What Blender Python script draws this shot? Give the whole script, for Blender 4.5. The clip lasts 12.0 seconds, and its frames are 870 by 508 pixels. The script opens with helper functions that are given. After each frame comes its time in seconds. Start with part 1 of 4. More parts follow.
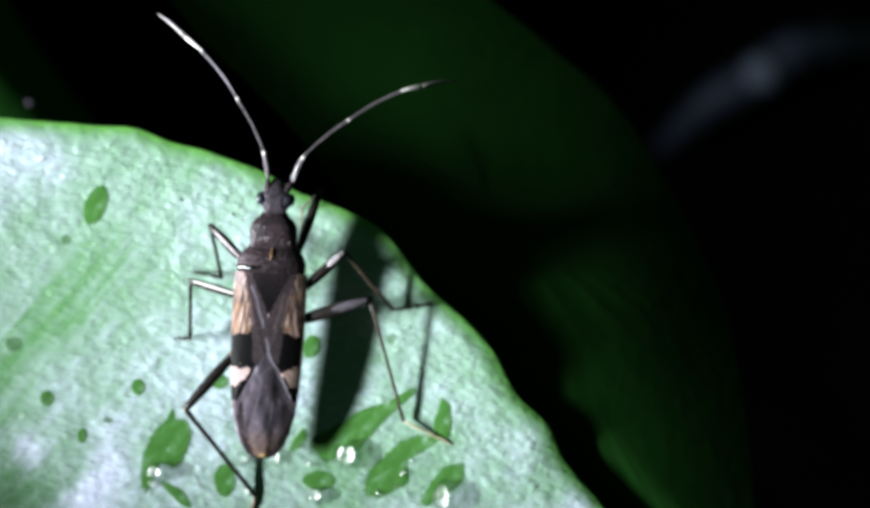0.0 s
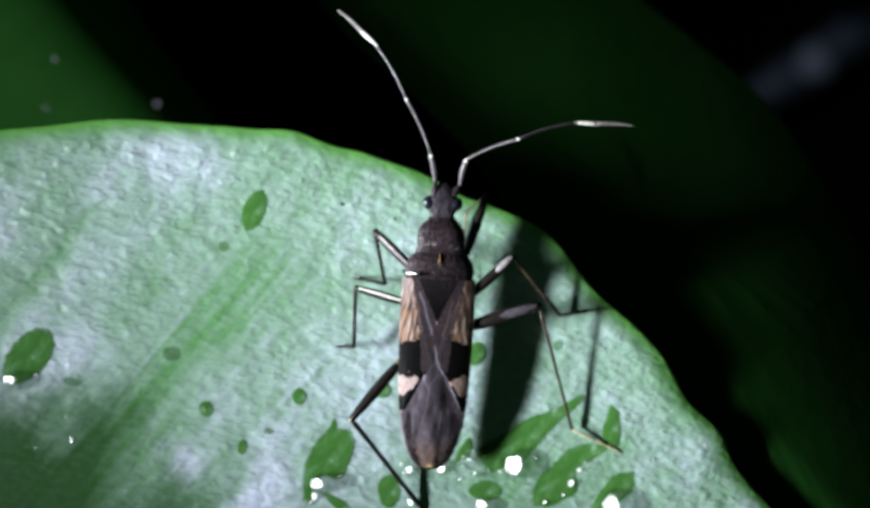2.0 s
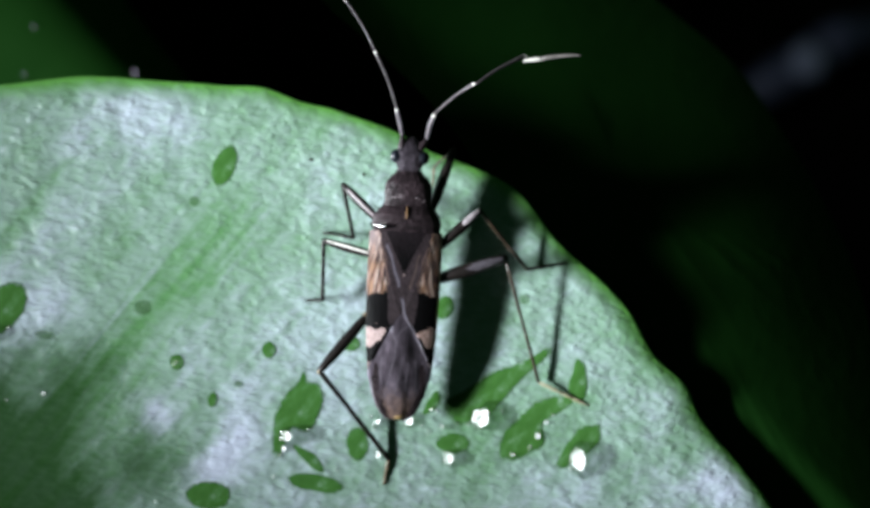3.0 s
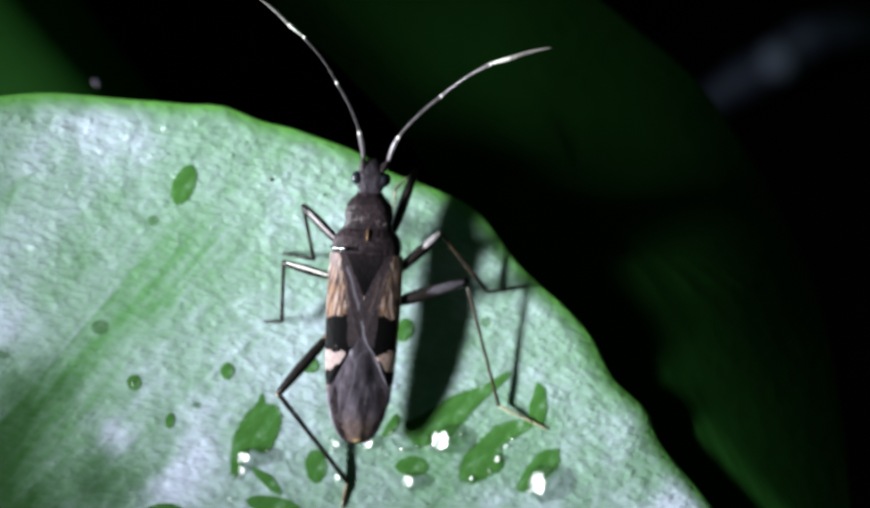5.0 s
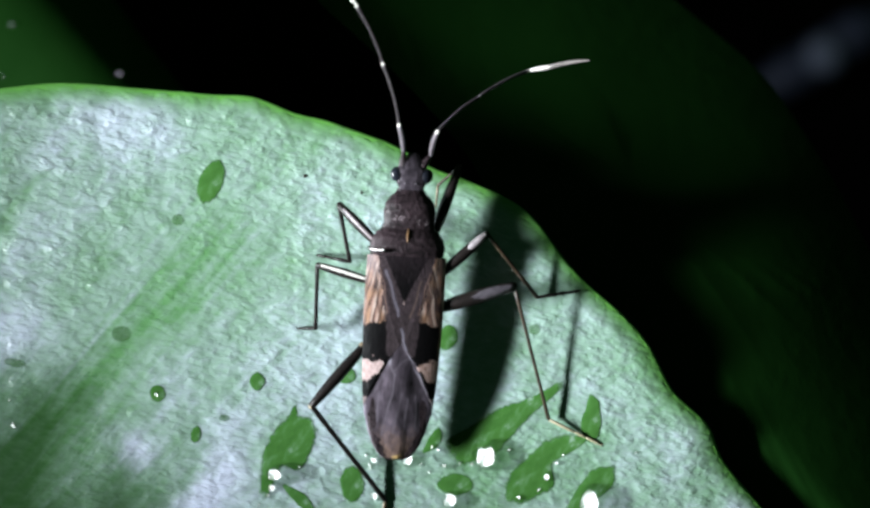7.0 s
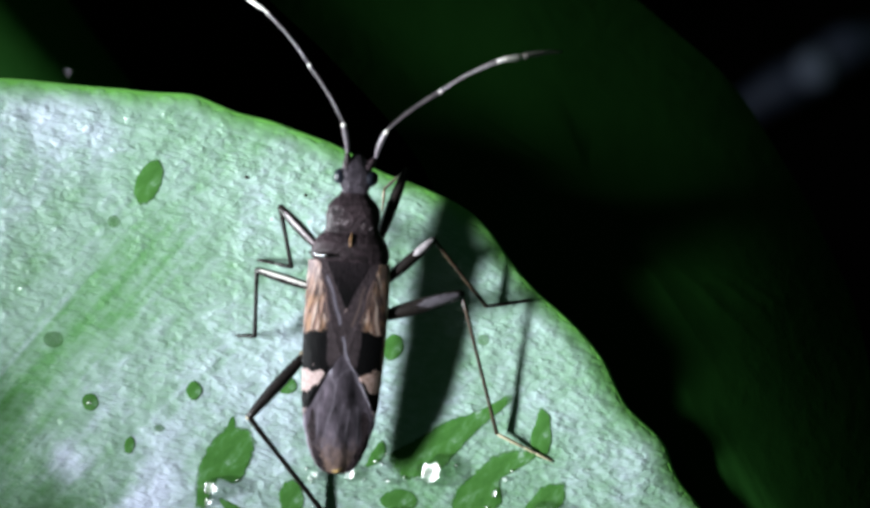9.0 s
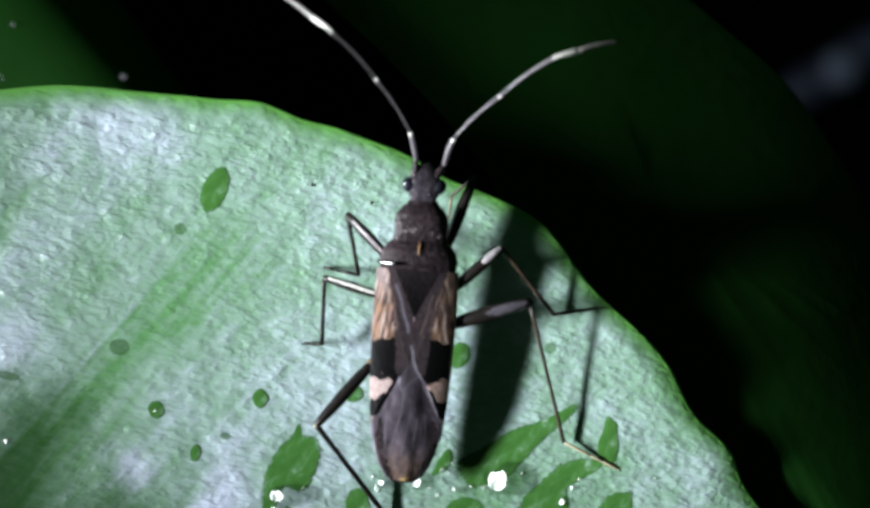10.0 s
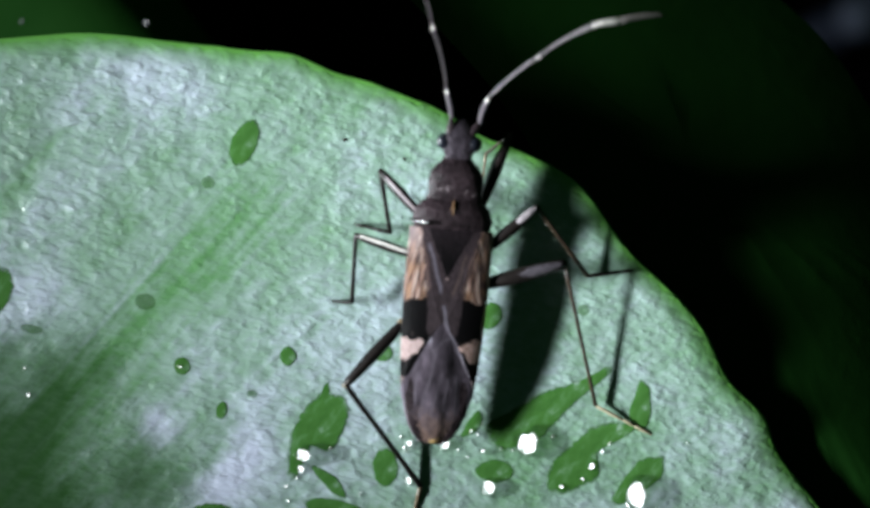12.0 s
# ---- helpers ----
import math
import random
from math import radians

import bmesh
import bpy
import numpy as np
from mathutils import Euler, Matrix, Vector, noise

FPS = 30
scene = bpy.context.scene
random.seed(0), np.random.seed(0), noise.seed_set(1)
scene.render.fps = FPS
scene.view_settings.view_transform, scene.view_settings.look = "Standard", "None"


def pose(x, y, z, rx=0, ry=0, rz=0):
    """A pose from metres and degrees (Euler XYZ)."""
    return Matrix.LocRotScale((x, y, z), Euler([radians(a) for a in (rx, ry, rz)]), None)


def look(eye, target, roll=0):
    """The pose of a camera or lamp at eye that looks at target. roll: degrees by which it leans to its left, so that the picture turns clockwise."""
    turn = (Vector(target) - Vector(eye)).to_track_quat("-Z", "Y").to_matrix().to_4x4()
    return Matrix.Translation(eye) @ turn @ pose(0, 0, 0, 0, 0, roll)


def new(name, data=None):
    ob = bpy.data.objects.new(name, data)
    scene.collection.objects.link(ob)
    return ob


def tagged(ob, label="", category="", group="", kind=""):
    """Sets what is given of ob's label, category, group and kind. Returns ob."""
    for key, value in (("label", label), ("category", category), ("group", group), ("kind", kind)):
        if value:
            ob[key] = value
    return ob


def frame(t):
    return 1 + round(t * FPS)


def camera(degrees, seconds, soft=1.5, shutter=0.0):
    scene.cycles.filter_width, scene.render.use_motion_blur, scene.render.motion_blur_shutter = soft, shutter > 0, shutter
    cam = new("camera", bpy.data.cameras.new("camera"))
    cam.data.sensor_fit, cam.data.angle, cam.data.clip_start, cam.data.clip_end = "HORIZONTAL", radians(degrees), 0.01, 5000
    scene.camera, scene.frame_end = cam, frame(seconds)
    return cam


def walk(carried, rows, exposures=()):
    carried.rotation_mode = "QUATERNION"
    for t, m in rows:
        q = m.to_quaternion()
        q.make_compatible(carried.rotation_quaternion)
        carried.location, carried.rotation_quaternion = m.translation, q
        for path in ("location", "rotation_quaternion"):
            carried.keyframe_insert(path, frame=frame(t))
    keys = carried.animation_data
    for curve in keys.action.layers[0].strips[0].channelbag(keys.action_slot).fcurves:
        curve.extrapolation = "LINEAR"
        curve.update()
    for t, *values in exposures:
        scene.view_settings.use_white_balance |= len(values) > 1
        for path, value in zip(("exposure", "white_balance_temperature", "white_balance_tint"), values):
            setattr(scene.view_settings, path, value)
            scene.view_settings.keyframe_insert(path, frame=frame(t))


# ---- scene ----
cam = camera(30.0, 12.0, soft=2.8)
MM = 0.001
# Leaf space: millimetres on the leaf under the insect, x across, y towards the insect's head, z off the leaf.
LEAF = pose(0, 0, 0.120, 20, 0, 0)
PATH = [
    (0.0, 0.00, 0.00, 58.52, 0.00, 0.00, 0.00),
    (0.5, -2.12, -0.94, 58.79, 1.36, -0.39, -0.38),
    (1.0, -3.05, -0.62, 58.21, 1.04, 0.32, -0.25),
    (1.5, -4.28, 0.70, 56.72, -0.22, 0.84, -0.08),
    (2.0, -5.83, 0.61, 57.07, -0.43, 0.05, -0.47),
    (2.5, -6.03, -0.78, 57.66, 0.20, 0.43, -0.37),
    (2.7, -4.92, -1.79, 57.90, 0.35, 0.33, -0.52),
    (4.3, -3.89, -0.31, 57.01, -0.64, -0.11, -0.04),
    (4.5, -3.51, -0.47, 57.34, -0.30, -0.81, 0.09),
    (5.0, -4.18, -0.38, 57.35, -0.28, -0.80, 0.05),
    (5.5, -3.57, 0.56, 56.82, -0.65, -0.15, 0.31),
    (6.0, -5.64, 0.83, 57.03, -0.51, -0.87, 0.33),
    (6.5, -4.58, 0.46, 56.04, -0.45, 0.23, 0.20),
    (7.0, -4.54, -0.27, 53.29, -0.35, 0.35, 0.11),
    (7.2, -4.69, -0.08, 52.13, -0.90, 0.31, 0.35),
    (8.8, -2.23, -0.67, 51.27, -0.27, 0.50, 0.80),
    (9.0, -2.85, -0.50, 51.21, 0.14, 0.34, 0.79),
    (9.5, -4.42, 0.44, 50.96, -0.25, 0.08, 0.99),
    (10.0, -4.67, -0.18, 51.11, 0.03, 0.66, 0.84),
    (10.5, -5.62, -0.40, 50.73, -1.03, 1.18, 1.26),
    (11.0, -6.20, 0.18, 50.38, -1.64, 0.65, 1.46),
    (11.5, -6.65, -0.18, 50.46, -1.22, 1.22, 1.49),
    (12.0, -5.80, 0.41, 50.15, -2.14, 0.57, 1.79),
]
walk(cam, [(t, LEAF @ pose(x * MM, y * MM, z * MM, rx, ry, rz)) for t, x, y, z, rx, ry, rz in PATH],
     [(0.0, 0.45), (0.5, 0.52), (1.5, 0.22), (2.5, -0.1), (4.5, 0.16), (7.0, 0.08), (9.0, 0.20), (10.0, 0.0), (12.0, -0.2)])
cam.data.dof.use_dof = True
cam.data.dof.focus_distance = 0.0528
cam.data.dof.aperture_fstop = 48.0

# ---- light: a night scene, one hand torch held beside the camera ----
world = bpy.data.worlds.new("night")
scene.world = world
world.use_nodes = True
world.node_tree.nodes["Background"].inputs["Color"].default_value = (0.22, 0.60, 0.32, 1)
world.node_tree.nodes["Background"].inputs["Strength"].default_value = 0.034
TORCH = (-130.0, -11.0, 63.0)
torch_data = bpy.data.lights.new("torch", "SPOT")
torch_data.energy = 0.925
torch_data.color = (0.89, 0.96, 1.0)
torch_data.spot_size = radians(17.0)
torch_data.spot_blend = 1.0
torch_data.shadow_soft_size = 0.006
# four lamps in a row make up the torch's long head
for along in (-17.4, -5.8, 5.8, 17.4):
    torch = new("torch", torch_data)
    torch.matrix_world = LEAF @ look([TORCH[0] * MM, (TORCH[1] + along) * MM, TORCH[2] * MM], (0.0190, 0.005, 0.0))
spill_data = bpy.data.lights.new("torch_spill", "SPOT")
spill_data.energy = 0.45
spill_data.color = torch_data.color
spill_data.spot_size = radians(64)
spill_data.spot_blend = 0.6
spill_data.shadow_soft_size = 0.008
spill = new("torch_spill", spill_data)
spill.matrix_world = LEAF @ look([v * MM for v in TORCH], (0.0190, 0.005, 0.0))


# ---- materials ----
def material(name, rough=0.5, spec=0.5, coat=0.0):
    m = bpy.data.materials.new(name)
    m.use_nodes = True
    nt = m.node_tree
    p = nt.nodes["Principled BSDF"]
    p.inputs["Roughness"].default_value = rough
    p.inputs["Specular IOR Level"].default_value = spec
    p.inputs["Coat Weight"].default_value = coat
    return m, nt, p


def node(nt, kind, **values):
    n = nt.nodes.new(kind)
    for key, value in values.items():
        n.inputs[key.replace("_", " ")].default_value = value
    return n


def coords(nt, scale=(1, 1, 1), turn=0.0):
    """Object coordinates in millimetres, turned about z and then scaled."""
    tc = nt.nodes.new("ShaderNodeTexCoord")
    mp = nt.nodes.new("ShaderNodeMapping")
    mp.vector_type = "TEXTURE"
    mp.inputs["Rotation"].default_value = (0, 0, radians(turn))
    mp.inputs["Scale"].default_value = [MM / s for s in scale]
    nt.links.new(tc.outputs["Object"], mp.inputs["Vector"])
    return mp.outputs["Vector"]


def noise_tex(nt, vector, scale, detail=3.0, rough=0.5):
    n = node(nt, "ShaderNodeTexNoise", Scale=scale, Detail=detail, Roughness=rough)
    nt.links.new(vector, n.inputs["Vector"])
    return n.outputs["Fac"]


def ramp(nt, fac, stops):
    r = nt.nodes.new("ShaderNodeValToRGB")
    els = r.color_ramp.elements
    while len(els) < len(stops):
        els.new(0.5)
    for e, (pos, col) in zip(els, stops):
        e.position, e.color = pos, (*col, 1) if len(col) == 3 else col
    nt.links.new(fac, r.inputs["Fac"])
    return r.outputs["Color"]


def mix(nt, fac, a, b):
    n = nt.nodes.new("ShaderNodeMix")
    n.data_type = "RGBA"
    for value, sock in ((fac, n.inputs["Factor"]), (a, n.inputs["A"]), (b, n.inputs["B"])):
        if isinstance(value, (int, float)):
            sock.default_value = value
        elif isinstance(value, tuple):
            sock.default_value = (*value, 1)
        else:
            nt.links.new(value, sock)
    return n.outputs["Result"]


def math_node(nt, op, a, b=None, c=None):
    n = nt.nodes.new("ShaderNodeMath")
    n.operation = op
    for i, value in enumerate((a, b, c)):
        if isinstance(value, (int, float)):
            n.inputs[i].default_value = value
        elif value is not None:
            nt.links.new(value, n.inputs[i])
    return n.outputs[0]


def bump(nt, p, height, distance_mm, strength=1.0):
    b = node(nt, "ShaderNodeBump", Strength=strength, Distance=distance_mm * MM)
    nt.links.new(height, b.inputs["Height"])
    nt.links.new(b.outputs["Normal"], p.inputs["Normal"])
    return b


DAMP = (-2.9, -7.8)
WET_SPOT = (-15.2, -8.9)
BLOOM = (0.565, 0.615, 0.755)
# denser patches of bloom: place, reach and strength
BLOOM_SPOTS = [(-10.0, -5.2, 3.0, 0.09), (-15.6, 4.0, 1.2, 0.12), (-13.8, 3.2, 1.0, 0.12), (-14.8, -7.1, 0.8, 0.34), (-11.9, -7.8, 0.9, 0.25), (-12.5, -8.9, 1.0, 0.25), (-18.6, -3.2, 1.3, 0.18), (5.5, -9.6, 1.6, 0.22), (-9.0, 1.6, 1.6, -0.06)]


def waxy_leaf(name):
    """Upper face of the bright leaf: green tissue under a cloudy, finely wrinkled wax bloom that is thin along the veins."""
    m, nt, p = material(name, 0.36, 0.9)
    tc = nt.nodes.new("ShaderNodeTexCoord")
    sep = nt.nodes.new("ShaderNodeSeparateXYZ")
    nt.links.new(tc.outputs["Object"], sep.inputs["Vector"])
    x = math_node(nt, "MULTIPLY", sep.outputs["X"], 1 / MM)
    y = math_node(nt, "MULTIPLY", sep.outputs["Y"], 1 / MM)

    def mul(a, b):
        return math_node(nt, "MULTIPLY", a, b)

    def add(a, b):
        return math_node(nt, "ADD", a, b)

    def bell(v, centre, width):
        """1 where v is at the centre, falling off over the width."""
        d = math_node(nt, "MULTIPLY_ADD", v, 1 / width, -centre / width)
        return math_node(nt, "POWER", 2.718, mul(mul(d, d), -1.0))

    def step(v, low, high):
        r = nt.nodes.new("ShaderNodeMapRange")
        r.interpolation_type = "SMOOTHSTEP"
        r.inputs["From Min"].default_value, r.inputs["From Max"].default_value = low, high
        nt.links.new(v, r.inputs["Value"])
        return r.outputs["Result"]

    wrinkle = noise_tex(nt, coords(nt, (0.85, 1.6, 1.0), -6), 2.9, 3.0, 0.55)
    pores = noise_tex(nt, coords(nt, (1, 1.4, 1), 20), 9.0, 2.0, 0.5)
    streak = noise_tex(nt, coords(nt, (0.09, 0.8, 1.0), 49), 0.6, 4.0, 0.55)
    lines = noise_tex(nt, coords(nt, (0.05, 1.0, 1.0), 49), 2.6, 3.0, 0.6)
    patch = noise_tex(nt, coords(nt, (0.8, 1.15, 1), 49), 0.42, 5.0, 0.60)
    swell = noise_tex(nt, coords(nt, (0.8, 1.3, 1), -15), 1.5, 2.0, 0.5)
    # across and along the side veins
    warp = mul(add(patch, -0.5), 2.6)
    across = add(add(mul(x, 0.755), mul(y, -0.656)), warp)
    along = add(mul(x, 0.656), mul(y, 0.755))
    vein = mul(mul(bell(across, -9.0, 1.8), step(along, -5.2, -9.0)), math_node(nt, "MULTIPLY_ADD", patch, 1.6, 0.0))
    vein = add(vein, mul(bell(across, -14.6, 0.55), step(along, -9.6, -11.0)))
    vein = add(vein, mul(mul(bell(across, -5.6, 0.7), step(along, -9.0, -13.0)), 0.5))
    vein = add(vein, mul(mul(bell(across, -8.4, 3.0), step(along, -4.0, -8.0)), 0.55))
    # cloudy bloom
    cover = math_node(nt, "MULTIPLY_ADD", add(patch, -0.5), 1.0, 0.46)
    cover = add(cover, mul(add(streak, -0.5), 0.28))
    # paler crests, darker hollows: part of the wrinkles' shading put into the bloom
    cover = add(cover, mul(add(wrinkle, -0.5), 0.42))
    cover = add(cover, mul(add(pores, -0.5), 0.10))
    cover = add(cover, mul(mul(add(lines, -0.5), 0.42), add(vein, 0.35)))
    cover = math_node(nt, "SUBTRACT", cover, mul(vein, 0.20))
    for cx, cy, r, k in BLOOM_SPOTS:
        blob = mul(bell(add(x, warp), cx, r), bell(y, cy, r * 0.8))
        cover = math_node(nt, "MULTIPLY_ADD", blob, k * 1.6, cover)
    # one pale hair-fine vein inside the band
    hair = mul(bell(add(across, mul(warp, -0.9)), -9.85, 0.11), step(along, -9.0, -11.5))
    cover = math_node(nt, "MULTIPLY_ADD", hair, 0.20, cover)
    # the bloom thins out towards the margin
    rim = nt.nodes.new("ShaderNodeAttribute")
    rim.attribute_name = "rim"
    cover = math_node(nt, "SUBTRACT", cover, mul(math_node(nt, "POWER", rim.outputs["Fac"], 0.35), 0.14))
    # damp stretch round the pools, where the bloom is thin
    damp = mul(bell(x, DAMP[0], 3.6), bell(y, DAMP[1], 1.8))
    cover = math_node(nt, "SUBTRACT", cover, mul(damp, 0.16))
    fac = ramp(nt, cover, [(0.05, (0.04, 0.04, 0.04)), (0.42, (0.36, 0.36, 0.36)), (0.62, (0.66, 0.66, 0.66)), (0.88, (1.0, 1.0, 1.0))])
    tissue = mix(nt, noise_tex(nt, coords(nt), 0.5, 5.0, 0.6), (0.055, 0.185, 0.042), (0.100, 0.280, 0.085))
    colour = mix(nt, fac, tissue, BLOOM)
    # a wet stretch towards the stalk, where the bloom is gone
    far = math_node(nt, "MINIMUM", math_node(nt, "MULTIPLY_ADD", x, -1.0, -16.0), math_node(nt, "MULTIPLY_ADD", y, -1.0, -4.6))
    px = math_node(nt, "SUBTRACT", x, WET_SPOT[0])
    py = math_node(nt, "SUBTRACT", y, WET_SPOT[1])
    away = math_node(nt, "SQRT", math_node(nt, "MULTIPLY_ADD", px, px, mul(py, py)))
    far = math_node(nt, "MAXIMUM", far, math_node(nt, "SUBTRACT", 1.5, away))
    ragged = noise_tex(nt, coords(nt, (0.5, 1.3, 1), 49), 0.42, 8.0, 0.66)
    far = add(far, mul(add(ragged, -0.5), 7.0))
    wet = ramp(nt, math_node(nt, "MULTIPLY_ADD", far, 0.22, 0.4), [(0.16, (0, 0, 0)), (0.80, (0.88, 0.88, 0.88))])
    nt.links.new(math_node(nt, "MULTIPLY_ADD", wet, -0.14, 0.31), p.inputs["Roughness"])
    colour = mix(nt, wet, colour, mix(nt, wrinkle, (0.010, 0.046, 0.006), (0.026, 0.092, 0.015)))
    # the rim is free of bloom
    edge = ramp(nt, add(rim.outputs["Fac"], mul(add(wrinkle, -0.5), 0.6)), [(0.30, (0, 0, 0)), (0.85, (1, 1, 1))])
    colour = mix(nt, edge, colour, (0.115, 0.34, 0.062))
    nt.links.new(colour, p.inputs["Base Color"])
    relief = mul(wrinkle, math_node(nt, "MULTIPLY_ADD", swell, 2.2, 0.0))
    relief = add(relief, mul(swell, 0.6))
    relief = add(relief, mul(pores, 0.05))
    relief = add(relief, mul(lines, 0.16))
    relief = add(relief, mul(streak, 0.5))
    relief = mul(relief, math_node(nt, "MULTIPLY_ADD", edge, -0.85, 1.0))
    relief = mul(relief, math_node(nt, "MULTIPLY_ADD", wet, -0.6, 1.0))
    relief = mul(relief, math_node(nt, "MULTIPLY_ADD", vein, -0.35, 1.0))
    bump(nt, p, relief, 0.080)
    return m


def plain_leaf(name, a, b, rough=0.5):
    m, nt, p = material(name, rough, 0.06)
    n = noise_tex(nt, coords(nt, (0.25, 1, 1), 40), 0.5, 4.0)
    nt.links.new(mix(nt, n, a, b), p.inputs["Base Color"])
    bump(nt, p, noise_tex(nt, coords(nt), 1.5, 3.0), 0.015)
    return m


def grainy(name, a, b, scale=6.0, rough=0.45, spec=0.5, relief=0.02, coat=0.0):
    m, nt, p = material(name, rough, spec, coat)
    n = noise_tex(nt, coords(nt), scale, 4.0, 0.6)
    broad = noise_tex(nt, coords(nt), scale * 0.16, 3.0, 0.6)
    both = math_node(nt, "MULTIPLY_ADD", n, 0.55, math_node(nt, "MULTIPLY", broad, 0.45))
    nt.links.new(ramp(nt, both, [(0.36, a), (0.64, b)]), p.inputs["Base Color"])
    bump(nt, p, n, relief)
    return m


def painted(name, rough, spec, relief=0.015, scale=9.0):
    """Cuticle whose markings are stored on the mesh."""
    m, nt, p = material(name, rough, spec)
    at = nt.nodes.new("ShaderNodeVertexColor")
    at.layer_name = "marking"
    n = noise_tex(nt, coords(nt, (1.6, 0.6, 1)), scale, 4.0, 0.6)
    tone = ramp(nt, n, [(0.25, (0.72, 0.72, 0.72)), (0.75, (1, 1, 1))])
    mul = nt.nodes.new("ShaderNodeMix")
    mul.data_type, mul.blend_type = "RGBA", "MULTIPLY"
    mul.inputs["Factor"].default_value = 1.0
    nt.links.new(at.outputs["Color"], mul.inputs["A"])
    nt.links.new(tone, mul.inputs["B"])
    nt.links.new(mul.outputs["Result"], p.inputs["Base Color"])
    bump(nt, p, n, relief)
    return m


def clear_water(name, most=0.94):
    """Thin water on the leaf: the wet tissue shows full green under a mirror-smooth skin."""
    m, nt, p = material(name, 0.06, 0.5)
    p.inputs["IOR"].default_value = 1.33
    p.inputs["Roughness"].default_value = 0.11
    n = noise_tex(nt, coords(nt, (1, 2.2, 1), 50), 1.1, 5.0, 0.65)
    nt.links.new(ramp(nt, n, [(0.28, (0.036, 0.118, 0.022)), (0.52, (0.058, 0.165, 0.036)), (0.61, (0.09, 0.21, 0.075)), (0.70, (0.26, 0.38, 0.30))]), p.inputs["Base Color"])
    # the film thins out raggedly at its border
    deep = nt.nodes.new("ShaderNodeAttribute")
    deep.attribute_name = "deep"
    ragged = noise_tex(nt, coords(nt), 4.5, 4.0, 0.65)
    cover = math_node(nt, "MULTIPLY_ADD", math_node(nt, "SUBTRACT", ragged, 0.5), 0.34, deep.outputs["Fac"])
    nt.links.new(ramp(nt, cover, [(0.02, (0, 0, 0)), (0.13, (most, most, most))]), p.inputs["Alpha"])
    bump(nt, p, noise_tex(nt, coords(nt), 1.5, 2.0), 0.012)
    return m


def bead_water(name):
    """Bulging water, mostly see-through, with a hard bright mirror skin."""
    m, nt, p = material(name, 0.17, 0.7)
    p.inputs["Base Color"].default_value = (0.02, 0.06, 0.02, 1)
    p.inputs["Alpha"].default_value = 0.28
    bump(nt, p, noise_tex(nt, coords(nt), 2.0, 2.0), 0.01)
    return m


BEAD = bead_water("bead water")
WAX_LEAF = waxy_leaf("waxy leaf")
LEAF_UNDER = plain_leaf("leaf underside", (0.05, 0.16, 0.03), (0.08, 0.22, 0.05))
DIM_LEAF = plain_leaf("plain leaf", (0.020, 0.105, 0.016), (0.036, 0.150, 0.026))
# green tissue darkened so the colour holds the shade behind the bright leaf
SHADE_LEAF = plain_leaf("leaf darkened for shade", (0.0035, 0.021, 0.0028), (0.0065, 0.033, 0.0048))
STALK = plain_leaf("leaf stalk", (0.05, 0.15, 0.03), (0.09, 0.20, 0.05))
# the unlit depth is put into the colour, far blacker than bare soil
SOIL = grainy("soil blackened for night", (0.0012, 0.0012, 0.001), (0.003, 0.003, 0.0022), 0.4, 0.9, 0.05, 0.8)
WATER = clear_water("clear water")
FAINT_WATER = clear_water("thin water", 0.45)
CUTICLE = grainy("black brown cuticle", (0.0035, 0.0025, 0.003), (0.050, 0.033, 0.039), 7.5, 0.40, 0.32, 0.055)
HEAD_SKIN = grainy("blue-grey head cuticle", (0.009, 0.007, 0.010), (0.072, 0.058, 0.072), 6.0, 0.38, 0.4, 0.045)
MARKED = painted("marked forewing", 0.42, 0.16, 0.02)
FILM = painted("wing membrane", 0.30, 0.55, 0.014)
EYE = grainy("compound eye", (0.005, 0.006, 0.009), (0.014, 0.016, 0.026), 14.0, 0.30, 0.5, 0.01)
GLOSS = grainy("glossy black cuticle", (0.010, 0.008, 0.008), (0.016, 0.013, 0.013), 6.0, 0.17, 1.0, 0.001)
LEG_DARK = grainy("dark leg", (0.006, 0.005, 0.005), (0.016, 0.012, 0.011), 10.0, 0.36, 0.22, 0.012)
LEG_OLIVE = grainy("brown leg", (0.014, 0.009, 0.006), (0.050, 0.033, 0.020), 8.0, 0.32, 0.6, 0.008)
LEG_TAN = grainy("tan leg", (0.080, 0.058, 0.034), (0.18, 0.13, 0.075), 8.0, 0.35, 0.5, 0.008)
LEG_GREY = grainy("grey leg", (0.030, 0.026, 0.031), (0.105, 0.092, 0.108), 5.0, 0.35, 0.5, 0.01)
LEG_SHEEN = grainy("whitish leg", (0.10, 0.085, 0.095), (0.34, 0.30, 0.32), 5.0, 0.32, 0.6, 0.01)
# painted highlight of the left front thigh, and the pale thorax scars
SHINE_AND_SCAR = grainy("pinkish grey shine and scar", (0.13, 0.105, 0.115), (0.34, 0.28, 0.30), 5.0, 0.35, 0.5, 0.01)
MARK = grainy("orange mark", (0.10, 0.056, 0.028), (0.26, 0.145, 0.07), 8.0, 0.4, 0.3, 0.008)
